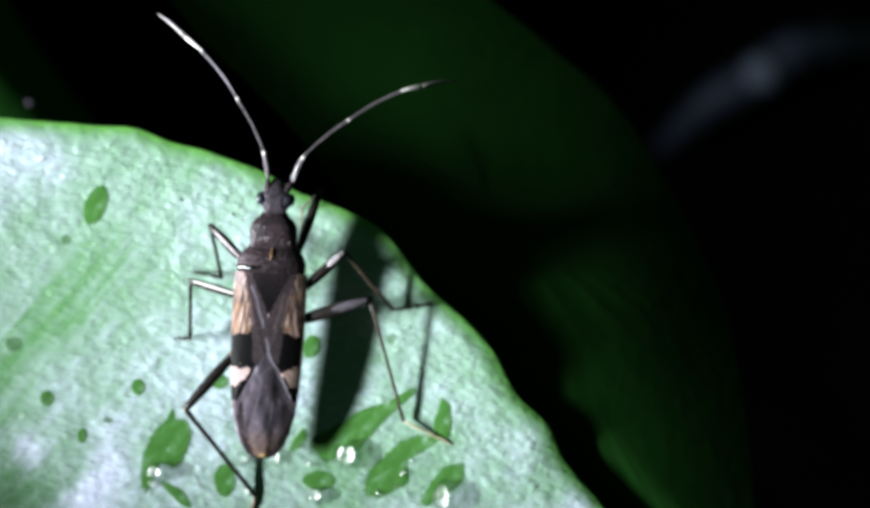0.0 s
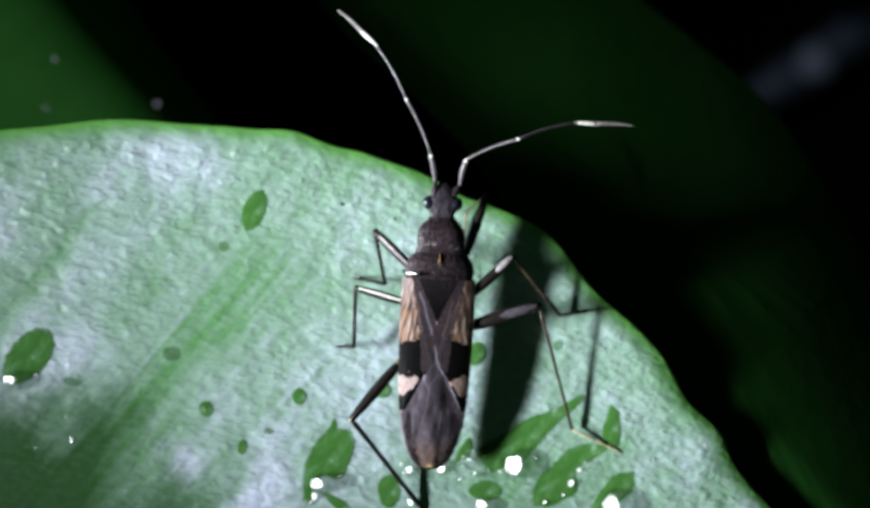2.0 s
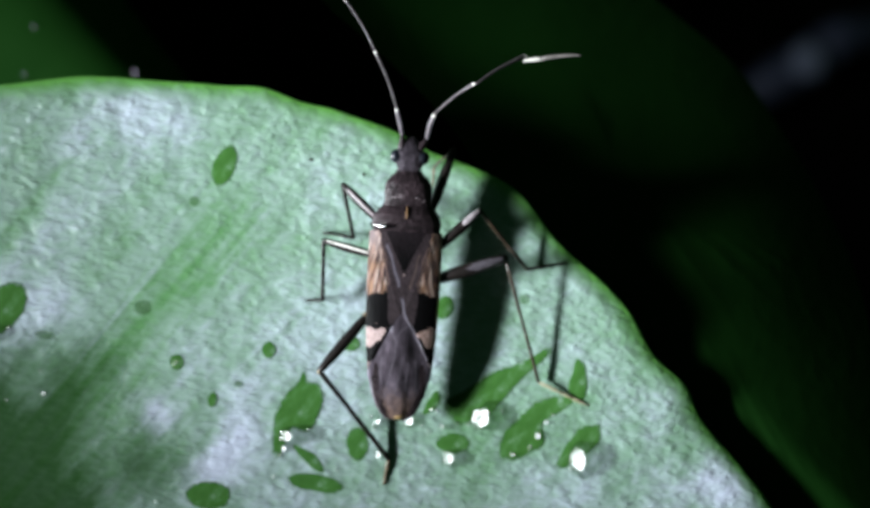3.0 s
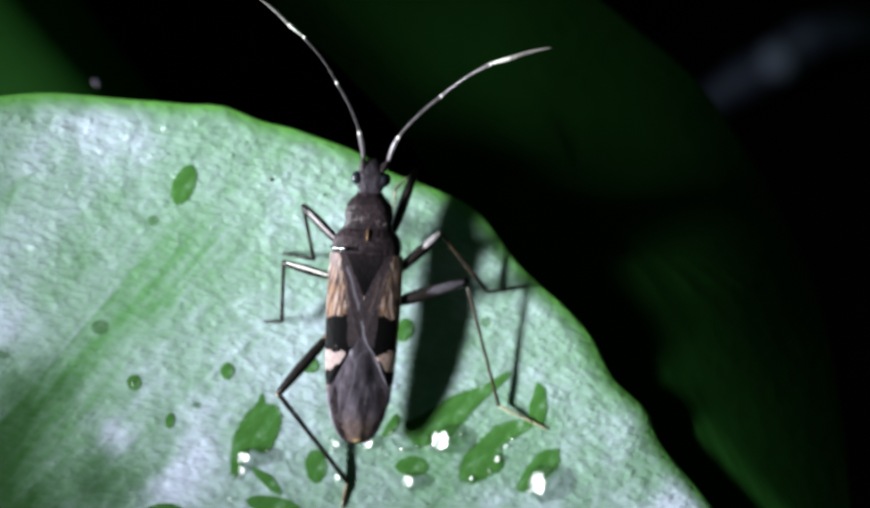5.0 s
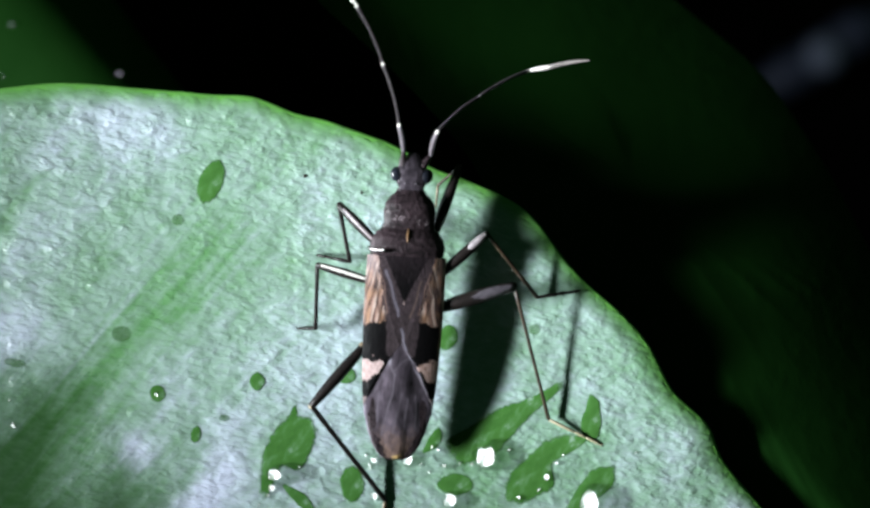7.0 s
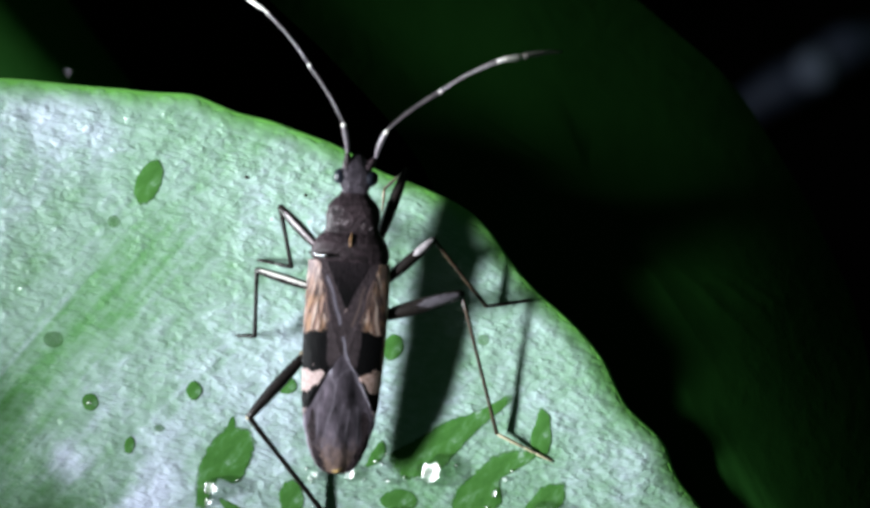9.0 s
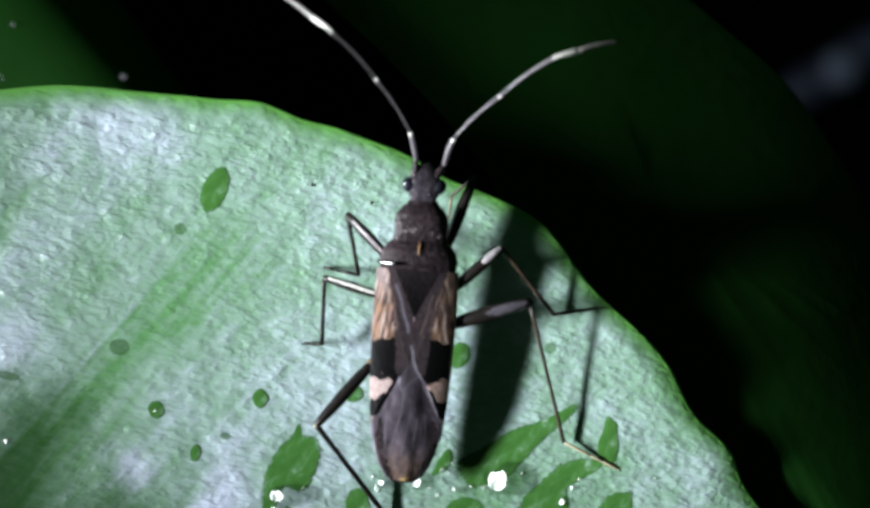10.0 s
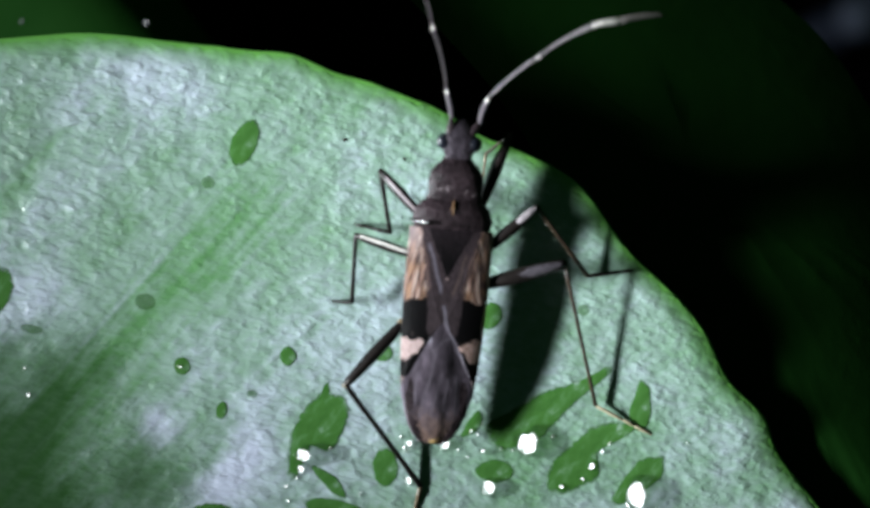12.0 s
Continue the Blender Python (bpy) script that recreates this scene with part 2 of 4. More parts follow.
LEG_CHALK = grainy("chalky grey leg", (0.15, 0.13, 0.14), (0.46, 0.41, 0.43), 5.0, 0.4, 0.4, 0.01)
LEG_PALE = grainy("pale leg", (0.36, 0.30, 0.19), (0.50, 0.43, 0.30), 8.0, 0.35, 0.5, 0.008)
HORN = grainy("antenna greyish brown", (0.066, 0.056, 0.066), (0.175, 0.150, 0.172), 12.0, 0.30, 0.7, 0.006)
HORN_DIM = grainy("antenna dark brown", (0.030, 0.025, 0.028), (0.085, 0.072, 0.078), 12.0, 0.32, 0.55, 0.006)
HORN_TIP = grainy("antenna tip", (0.12, 0.105, 0.10), (0.25, 0.225, 0.22), 12.0, 0.32, 1.0, 0.006)
HORN_PALE = grainy("antenna white", (0.55, 0.52, 0.48), (0.75, 0.72, 0.68), 12.0, 0.35, 0.5, 0.006)
TWIG = grainy("grey twig", (0.028, 0.032, 0.060), (0.09, 0.10, 0.18), 0.25, 0.6, 0.4, 0.2)
TWIG_PALE = grainy("pale twig bud", (0.12, 0.14, 0.21), (0.32, 0.35, 0.52), 0.3, 0.6, 0.4, 0.2)
SPECK = grainy("dark speck", (0.01, 0.01, 0.008), (0.03, 0.03, 0.02), 8.0, 0.6, 0.3, 0.01)


# ---- mesh helpers ----
def link(name, bm, mat, parent=None, label="", smooth=True):
    me = bpy.data.meshes.new(name)
    bmesh.ops.scale(bm, vec=(MM, MM, MM), verts=bm.verts)
    bm.normal_update()
    bm.to_mesh(me)
    bm.free()
    for mt in mat if isinstance(mat, (list, tuple)) else [mat]:
        me.materials.append(mt)
    for f in me.polygons:
        f.use_smooth = smooth
    ob = new(name, me)
    if parent:
        ob.parent = parent
    return tagged(ob, label)


def part(name, bm, mat, parent, label=""):
    return link(name, bm, mat, parent, label)


def thing(name, m, label, category, group="", kind=""):
    ob = new(name)
    ob.empty_display_size = 0.002
    ob.matrix_world = m
    return tagged(ob, label, category, group, kind)


def spline(points, count, closed=False):
    """Evenly stepped Catmull-Rom curve through a few points."""
    pts = [Vector(p) for p in points]
    n = len(pts)
    out = []
    spans = n if closed else n - 1
    for i in range(count):
        u = i / (count if closed else count - 1) * spans
        k = min(int(u), spans - 1)
        f = u - k
        if closed:
            a, b, c, d = (pts[(k + j) % n] for j in (-1, 0, 1, 2))
        else:
            b, c = pts[k], pts[k + 1]
            a = pts[k - 1] if k else b * 2 - c
            d = pts[k + 2] if k + 2 < n else c * 2 - b
        out.append(0.5 * (2 * b + (c - a) * f + (2 * a - 5 * b + 4 * c - d) * f * f + (3 * b - a - 3 * c + d) * f ** 3))
    return out


def tube(bm, points, radii, sides=10, flat=1.0, mat=0):
    """A round-ended tube along points; flat squeezes it across the sideways axis."""
    pts = [Vector(p) for p in points]
    rings = []
    for i, p in enumerate(pts):
        t = (pts[min(i + 1, len(pts) - 1)] - pts[max(i - 1, 0)]).normalized()
        side = t.cross(Vector((0, 0, 1)))
        side = side.normalized() if side.length > 1e-4 else Vector((1, 0, 0))
        up = side.cross(t)
        ring = []
        for k in range(sides):
            a = 2 * math.pi * k / sides
            ring.append(bm.verts.new(p + (side * math.cos(a) * flat + up * math.sin(a)) * radii[i]))
        rings.append(ring)
    for a, b in zip(rings, rings[1:]):
        for k in range(sides):
            bm.faces.new((a[k], a[(k + 1) % sides], b[(k + 1) % sides], b[k])).material_index = mat
    for ring, sign in ((rings[0], -1), (rings[-1], 1)):
        f = bm.faces.new(ring if sign > 0 else ring[::-1])
        f.material_index = mat
    return rings


def limb(bm, a, b, radii, sag=(0, 0, 0), steps=9, sides=10, flat=1.0, mat=0):
    """A tube from a to b, bowed by sag, whose radii are spread along it."""
    a, b, sag = Vector(a), Vector(b), Vector(sag)
    pts, rs = [], []
    for i in range(steps):
        u = i / (steps - 1)
        v = u * (len(radii) - 1)
        k = min(int(v), len(radii) - 2)
        pts.append(a.lerp(b, u) + sag * (4 * u * (1 - u)))
        rs.append(radii[k] + (radii[k + 1] - radii[k]) * (v - k))
    end = (pts[-1] - pts[-2]).normalized() * rs[-1] * 0.6
    start = (pts[1] - pts[0]).normalized() * rs[0] * 0.6
    tube(bm, [pts[0] - start, *pts, pts[-1] + end], [rs[0] * 0.5, *rs, rs[-1] * 0.5], sides, flat, mat)


def ball(bm, at, size, turn=0.0, segs=16):
    m = Matrix.Translation(at) @ Matrix.Rotation(radians(turn), 4, "Z") @ Matrix.Diagonal((*size, 1))
    bmesh.ops.create_uvsphere(bm, u_segments=segs, v_segments=max(8, segs * 2 // 3), radius=1, matrix=m)


def wave(x, y):
    """Gentle unevenness of the bright leaf."""
    return 0.10 * noise.noise(Vector((x * 0.16, y * 0.16, 3.0))) + 0.03 * noise.noise(Vector((x * 0.7, y * 0.7, 7.0)))


# ---- ground ----
def ground():
    bm = bmesh.new()
    n, size = 60, 240.0
    grid = [[bm.verts.new(((i / n - 0.5) * size, (j / n - 0.5) * size, 2.5 * noise.noise(Vector((i * 0.35, j * 0.35, 1))) - 2.5)) for j in range(n + 1)] for i in range(n + 1)]
    for i in range(n):
        for j in range(n):
            bm.faces.new((grid[i][j], grid[i + 1][j], grid[i + 1][j + 1], grid[i][j + 1]))
    ext = bmesh.ops.extrude_edge_only(bm, edges=[e for e in bm.edges if e.is_boundary])
    for v in ext["geom"]:
        if isinstance(v, bmesh.types.BMVert):
            v.co.x *= 400
            v.co.y *= 400
            v.co.z = -2.5
    tagged(link("ground", bm, SOIL), "bare soil under the plants, blackened to stand for unlit night", "ground", kind="structure")


# ---- leaves ----
def blade(bm, outline, centre, height, thick, rings, rim_width=0.45, rim_drop=0.0, waviness=0.05):
    """A leaf blade: rings from a centre out to its outline, a top face and an underside; returns the rim attribute."""
    layer = bm.verts.layers.float.new("rim")
    rows_top, rows_low = [], []
    for s in rings:
        top, low = [], []
        for i, q in enumerate(outline):
            w = 1 + waviness / 40 * noise.noise(Vector((q.x * 0.3, q.y * 0.3, 5)))
            x, y = centre[0] + (q.x - centre[0]) * s * w, centre[1] + (q.y - centre[1]) * s * w
            d = (1 - s) * math.hypot(q.x - centre[0], q.y - centre[1]) * 0.85
            near = math.exp(-d / rim_width)
            z = height(x, y) - rim_drop * near
            v = bm.verts.new((x, y, z))
            v[layer] = near
            top.append(v)
            v = bm.verts.new((x, y, z - thick * (1 - 0.97 * near)))
            v[layer] = 1.0
            low.append(v)
        rows_top.append(top)
        rows_low.append(low)
    n = len(outline)
    for rows, flip in ((rows_top, False), (rows_low, True)):
        mid = bm.verts.new((centre[0], centre[1], height(*centre) - (thick if flip else 0)))
        for i in range(n):
            tri = (mid, rows[0][i], rows[0][(i + 1) % n])
            f = bm.faces.new(tri[::-1] if flip else tri)
            f.material_index = int(flip)
            for a, b in zip(rows, rows[1:]):
                quad = (a[i], b[i], b[(i + 1) % n], a[(i + 1) % n])
                f = bm.faces.new(quad[::-1] if flip else quad)
                f.material_index = int(flip)
    for i in range(n):
        f = bm.faces.new((rows_top[-1][i], rows_low[-1][i], rows_low[-1][(i + 1) % n], rows_top[-1][(i + 1) % n]))
        if rim_drop == 0:
            for e in f.edges:
                e.smooth = False
    bmesh.ops.recalc_face_normals(bm, faces=bm.faces)


RINGS = [0.12, 0.25, 0.38, 0.5, 0.6, 0.68, 0.75, 0.81, 0.86, 0.9, 0.93, 0.955, 0.97, 0.98, 0.987, 0.992, 0.996, 1.0]


def leaf_thing(label, outline, centre, height, mats, root, rim_drop, rim_width=0.45, thick=0.30, category="leaf"):
    ob = thing("leaf", LEAF, label, category, "leaves of the plant")
    bm = bmesh.new()
    blade(bm, spline(outline, 420, True), centre, height, thick, RINGS, rim_width, rim_drop, 0.5)
    part("blade", bm, mats, ob)
    # the stalk runs from the blade's base down into the soil
    foot = LEAF.inverted() @ Vector((root[2] * MM, root[3] * MM, -0.004))
    foot = foot / MM
    a = Vector((root[0], root[1], height(root[0], root[1]) - 0.5))
    mid = (a + foot) * 0.5 + Vector((0, 0, 4))
    bm = bmesh.new()
    tube(bm, spline([a, mid, foot], 24), [0.8] * 24, 10)
    part("stalk", bm, STALK, ob)
    return ob


def main_leaf():
    outline = [(-22.1, 4.6, 0), (-18.3, 4.9, 0), (-14.5, 4.9, 0), (-12.2, 4.8, 0), (-10.8, 4.7, 0), (-9.48, 4.11, 0), (-8.28, 3.81, 0), (-6.98, 3.31, 0), (-5.89, 2.81, 0), (-4.89, 2.31, 0), (-3.59, 1.81, 0), (-1.99, 0.81, 0), (-0.79, -0.49, 0), (0.21, -1.59, 0), (1.21, -2.59, 0), (2.21, -3.71, 0), (3.03, -5.04, 0), (4.07, -6.21, 0), (4.63, -7.47, 0), (6.2, -9.2, 0), (7.6, -11.7, 0), (8.1, -15.9, 0), (5.5, -21.0, 0), (-1.5, -25.4, 0), (-11.7, -26.9, 0), (-23.7, -24.8, 0), (-33.7, -16.8, 0), (-36.7, -8.8, 0), (-33.7, -1.2, 0), (-27.7, 2.8, 0)]
    leaf_thing("bright green waxy leaf blade with pale bloom and water drops", outline, (-20.0, -14.0), wave, [WAX_LEAF, LEAF_UNDER], (-22, -24, -18, -60), 0.13, 0.46)


def back_leaf():
    """A leaf just under the bright one, shade put into its dark colour, rolling away from the torch."""
    outline = [(-10.6, 20.6, 0), (-4.3, 19.2, 0), (-0.6, 14.2, 0), (1.8, 11.0, 0), (4.6, 8.7, 0), (7.2, 6.3, 0), (8.9, 3.7, 0), (10.2, 0.9, 0), (11.4, -2.4, 0), (11.8, -6.1, 0), (11.8, -10.4, 0), (10.7, -15.0, 0), (7.4, -19.7, 0), (3.9, -18.5, 0), (1.1, -12.7, 0), (-1.0, -5.7, 0), (-2.9, 0.9, 0), (-4.5, 3.7, 0), (-6.9, 6.3, 0), (-9.7, 9.1, 0), (-11.8, 13.1, 0)]

    def fall(x, y):
        # close under the bright leaf's margin at the lower end, dropping away from it further up and outwards
        v = 0.68 * x + 0.735 * y + 1.0
        near = -0.70 + 0.10 * v if v < 0 else -0.70 - 0.36 * v - 0.008 * v * v
        deep = -0.95 - 0.24 * x - 0.60 * y
        u = max(0.0, 0.95 * x + 0.30 * y - 1.0)
        z = -math.log(math.exp(-1.5 * near) + math.exp(-1.5 * deep)) / 1.5
        w = max(0.0, v)
        # the upper margin stands steeper, turned from the torch
        z -= 0.31 * min(1.0, max(0.0, (y + 1.5) / 4.5)) * (w - 0.5 * math.log(1 + math.exp((w - 2.4) / 0.5)))
        return z - 0.0105 * u * u + 0.05 * noise.noise(Vector((x * 0.2, y * 0.2, 9)))
    leaf_thing("smooth green leaf behind the bright one, shade put into its colour", outline, (2.0, 2.0), fall, [SHADE_LEAF, LEAF_UNDER], (0, -14, 20, -40), 0.0, 0.45, 0.10)


def side_leaf():
    outline = [(-31.7, 22.8, 0), (-27.4, 21.3, 0), (-23.4, 17.3, 0), (-20.0, 11.6, 0), (-18.4, 9.4, 0), (-17.0, 7.6, 0), (-15.8, 5.9, 0), (-14.9, 3.5, 0), (-14.6, 0.6, 0), (-15.8, -2.9, 0), (-20.4, -3.9, 0), (-27.5, -2.9, 0), (-31.8, 1.4, 0), (-33.9, 6.6, 0), (-34.6, 12.6, 0), (-33.9, 18.5, 0)]
    outline = [(-26.0 + (x + 26.0) * 1.035, 10.0 + (y - 10.0) * 1.035, z) for x, y, z in outline]

    def fall(x, y):
        q = min(0.75 * x + 0.66 * y + 7.85, 1.0)
        return -12.3 - 2.6 * math.exp(q / 1.3) + 0.2 * noise.noise(Vector((x * 0.2, y * 0.2, 4)))
    leaf_thing("plain green leaf below the bright one in dim light", outline, (-26.0, 10.0), fall, [DIM_LEAF, LEAF_UNDER], (-30, 2, -60, 10), 0.5, 0.45, 0.3)


# ---- water ----
def puddle(outline, label="flat film of clear water lying on the leaf", thick=0.012, mat=None):
    """A thin pool: level skin, rounded meniscus at its edge."""
    pts = spline([(x, y, 0) for x, y in outline], 130, True)
    cx = sum(p.x for p in pts) / len(pts)
    cy = sum(p.y for p in pts) / len(pts)
    ob_m = LEAF @ pose(cx * MM, cy * MM, 0)
    bm = bmesh.new()
    layer = bm.verts.layers.float.new("deep")
    rows = []
    for s in (0.0, 0.35, 0.6, 0.78, 0.88, 0.94, 0.98, 1.0):
        row = []
        for p in pts:
            w = s * (1.06 + 0.07 * noise.noise(Vector((p.x * 2.2, p.y * 2.2, 3))) + 0.03 * noise.noise(Vector((p.x * 5, p.y * 5, 5))) + 0.02 * noise.noise(Vector((p.x * 13, p.y * 13, 8))))
            x, y = cx + (p.x - cx) * w, cy + (p.y - cy) * w
            h = thick * (1 - s ** 4)
            row.append(bm.verts.new((x - cx, y - cy, wave(x, y) + h + (0.012 if s < 1 else -0.005))))
            row[-1][layer] = 1 - s
            if s == 0.0:
                break
        rows.append(row)
    n = len(pts)
    for i in range(n):
        bm.faces.new((rows[0][0], rows[1][i], rows[1][(i + 1) % n]))
        for a, b in zip(rows[1:], rows[2:]):
            bm.faces.new((a[i], b[i], b[(i + 1) % n], a[(i + 1) % n]))
    bmesh.ops.recalc_face_normals(bm, faces=bm.faces)
    ob = link("water_puddle", bm, mat or WATER)
    ob.matrix_world = ob_m
    return tagged(ob, label, "water drop", "water on the leaf")


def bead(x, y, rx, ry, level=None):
    """A bulging drop: a broad, nearly even face tilted to mirror the torch into the camera, a steep far side."""
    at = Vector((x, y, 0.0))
    # face slope fitted halfway between the torch and the camera's usual place
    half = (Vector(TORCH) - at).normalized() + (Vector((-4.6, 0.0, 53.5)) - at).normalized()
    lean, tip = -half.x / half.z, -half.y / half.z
    rx, ry = rx * 1.16, ry * 1.12
    bm = bmesh.new()
    rows, n = [], 32
    for s in (0.0, 0.15, 0.3, 0.45, 0.6, 0.7, 0.8, 0.88, 0.94, 0.98, 1.0):
        row = []
        for i in range(n):
            th = 2 * math.pi * i / n
            wob = 1 + 0.45 * noise.noise(Vector((x * 3 + math.cos(th), y * 3 + math.sin(th), 2)))
            px, py = rx * wob * s * math.cos(th), ry * wob * s * math.sin(th)
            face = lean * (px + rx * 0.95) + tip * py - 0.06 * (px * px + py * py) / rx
            dome = min(rx, ry) * 0.85 * math.sqrt(max(0.0, 1 - s * s))
            k = 0.10 * rx
            m = max(k - abs(face - dome), 0.0) / k
            h = min(face, dome) - m * m * k * 0.25
            h += 0.008 * min(rx, ry) * noise.noise(Vector((px * 5 + x, py * 5 + y, 1)))
            row.append(bm.verts.new((px, py, max(h, 0.0) * (s < 1.0) + 0.01 - 0.03 * (s == 1.0))))
            if s == 0.0:
                break
        rows.append(row)
    for i in range(n):
        bm.faces.new((rows[0][0], rows[1][i], rows[1][(i + 1) % n]))
        for a, b in zip(rows[1:], rows[2:]):
            bm.faces.new((a[i], b[i], b[(i + 1) % n], a[(i + 1) % n]))
    bmesh.ops.recalc_face_normals(bm, faces=bm.faces)
    ob = link("water_drop", bm, BEAD)
    ob.matrix_world = LEAF @ pose(x * MM, y * MM, (wave(x, y) + 0.02 if level is None else level) * MM)
    return tagged(ob, "bulging bead of clear water tilted to glint at the camera", "water drop", "water on the leaf")


def far_drop(x, y, r):
    """A drop on the leaf below."""
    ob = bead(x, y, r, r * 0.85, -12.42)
    tagged(ob, "small clear drop on the dim leaf below", "water drop", "water on the leaf")


def water():
    for x, y, r in ((-17.7, 6.6, 0.13), (-22.1, 8.6, 0.07), (-22.5, 6.5, 0.06)):
        far_drop(x, y, r)
    puddle([(-9.64, -5.88), (-9.44, -5.50), (-9.32, -5.88), (-8.82, -6.20), (-8.88, -6.94), (-9.32, -7.68), (-9.88, -7.60), (-10.18, -7.84), (-10.32, -8.54), (-10.58, -8.44), (-10.52, -7.24), (-10.08, -6.34)])
    puddle([(-11.87, 1.61), (-12.18, 1.16), (-12.52, 1.06), (-12.70, 1.37), (-12.61, 1.91), (-12.30, 2.36), (-11.96, 2.46), (-11.78, 2.15)])
    puddle([(-10.72, -4.48), (-10.44, -4.78), (-10.72, -5.12), (-10.96, -4.80)])
    puddle([(-12.56, -6.57), (-12.64, -6.75), (-12.77, -6.82), (-12.87, -6.72), (-12.88, -6.51), (-12.80, -6.33), (-12.67, -6.26), (-12.57, -6.36)])
    puddle([(-11.60, -6.00), (-11.65, -6.08), (-11.78, -6.12), (-11.91, -6.08), (-11.96, -6.00), (-11.91, -5.92), (-11.78, -5.88), (-11.65, -5.92)], mat=FAINT_WATER)
    puddle([(-7.46, -4.60), (-7.55, -4.80), (-7.78, -4.88), (-8.01, -4.80), (-8.10, -4.60), (-8.01, -4.40), (-7.78, -4.32), (-7.55, -4.40)])
    puddle([(-7.18, -8.16), (-7.30, -8.58), (-7.58, -8.76), (-7.86, -8.58), (-7.98, -8.16), (-7.86, -7.74), (-7.58, -7.56), (-7.30, -7.74)])
    puddle([(-3.58, -8.16), (-3.76, -8.41), (-4.18, -8.52), (-4.60, -8.41), (-4.78, -8.16), (-4.60, -7.91), (-4.18, -7.80), (-3.76, -7.91)])
    puddle([(-3.68, -6.24), (-2.68, -5.64), (-1.68, -5.28), (-0.78, -4.80), (-0.84, -5.14), (-1.68, -5.88), (-2.38, -6.64), (-2.88, -7.14), (-3.68, -7.48), (-4.24, -7.40), (-4.44, -6.74)])
    puddle([(0.22, -6.50), (-0.08, -6.90), (-0.98, -7.44), (-0.98, -8.20), (-1.88, -8.74), (-2.58, -8.68), (-2.42, -7.88), (-1.68, -7.14), (-0.98, -6.60)])
    puddle([(0.26, -5.20), (0.56, -5.54), (0.52, -6.54), (0.16, -6.74), (-0.08, -6.24), (0.08, -5.64)])
    puddle([(-0.28, -8.44), (0.32, -7.68), (1.02, -7.54), (0.96, -8.20), (0.42, -8.64), (-0.18, -9.04), (-0.52, -8.94)])
    puddle([(-5.28, -7.08), (-4.78, -6.28), (-4.62, -6.64), (-4.88, -7.00)])
    puddle([(-4.14, -3.45), (-4.33, -3.71), (-4.59, -3.75), (-4.76, -3.55), (-4.74, -3.23), (-4.55, -2.97), (-4.29, -2.93), (-4.12, -3.13)])
    puddle([(-1.40, -3.06), (-1.45, -3.19), (-1.58, -3.24), (-1.71, -3.19), (-1.76, -3.06), (-1.71, -2.93), (-1.58, -2.88), (-1.45, -2.93)], mat=FAINT_WATER)
    puddle([(-19.42, -2.42), (-19.29, -2.99), (-19.69, -3.74), (-20.39, -4.21), (-20.98, -4.14), (-21.11, -3.57), (-20.71, -2.82), (-20.01, -2.35)])
    puddle([(-13.72, -5.20), (-13.80, -5.40), (-13.98, -5.48), (-14.16, -5.40), (-14.24, -5.20), (-14.16, -5.00), (-13.98, -4.92), (-13.80, -5.00)])
    puddle([(-14.86, -3.24), (-14.95, -3.42), (-15.18, -3.50), (-15.41, -3.42), (-15.50, -3.24), (-15.41, -3.06), (-15.18, -2.98), (-14.95, -3.06)], mat=FAINT_WATER)
    puddle([(-18.33, -4.26), (-18.45, -4.34), (-18.70, -4.34), (-18.95, -4.25), (-19.03, -4.14), (-18.91, -4.06), (-18.66, -4.06), (-18.41, -4.15)], mat=FAINT_WATER)
    puddle([(-9.84, -8.20), (-9.08, -8.54), (-8.78, -9.14), (-9.28, -8.94)])
    puddle([(-13.12, 0.52), (-13.18, 0.38), (-13.32, 0.32), (-13.46, 0.38), (-13.52, 0.52), (-13.46, 0.66), (-13.32, 0.72), (-13.18, 0.66)], mat=FAINT_WATER)
    puddle([(-12.08, -9.94), (-12.31, -10.29), (-12.88, -10.44), (-13.45, -10.29), (-13.68, -9.94), (-13.45, -9.59), (-12.88, -9.44), (-12.31, -9.59)])
    puddle([(-8.10, -9.71), (-8.42, -9.89), (-9.14, -9.86), (-9.82, -9.64), (-10.06, -9.37), (-9.74, -9.19), (-9.02, -9.22), (-8.34, -9.44)])
    # beads are added where highlights show on the water
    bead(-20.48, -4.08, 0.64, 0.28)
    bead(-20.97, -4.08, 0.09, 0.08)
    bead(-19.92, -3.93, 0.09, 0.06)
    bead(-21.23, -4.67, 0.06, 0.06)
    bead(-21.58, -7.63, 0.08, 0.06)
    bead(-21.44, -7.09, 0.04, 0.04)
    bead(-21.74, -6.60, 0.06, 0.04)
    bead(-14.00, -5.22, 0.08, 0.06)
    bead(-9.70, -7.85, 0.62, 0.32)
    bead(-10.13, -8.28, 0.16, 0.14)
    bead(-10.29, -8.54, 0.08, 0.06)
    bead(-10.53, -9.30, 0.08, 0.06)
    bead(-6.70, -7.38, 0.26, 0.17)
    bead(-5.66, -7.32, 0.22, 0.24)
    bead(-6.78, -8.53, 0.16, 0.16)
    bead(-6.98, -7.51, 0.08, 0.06)
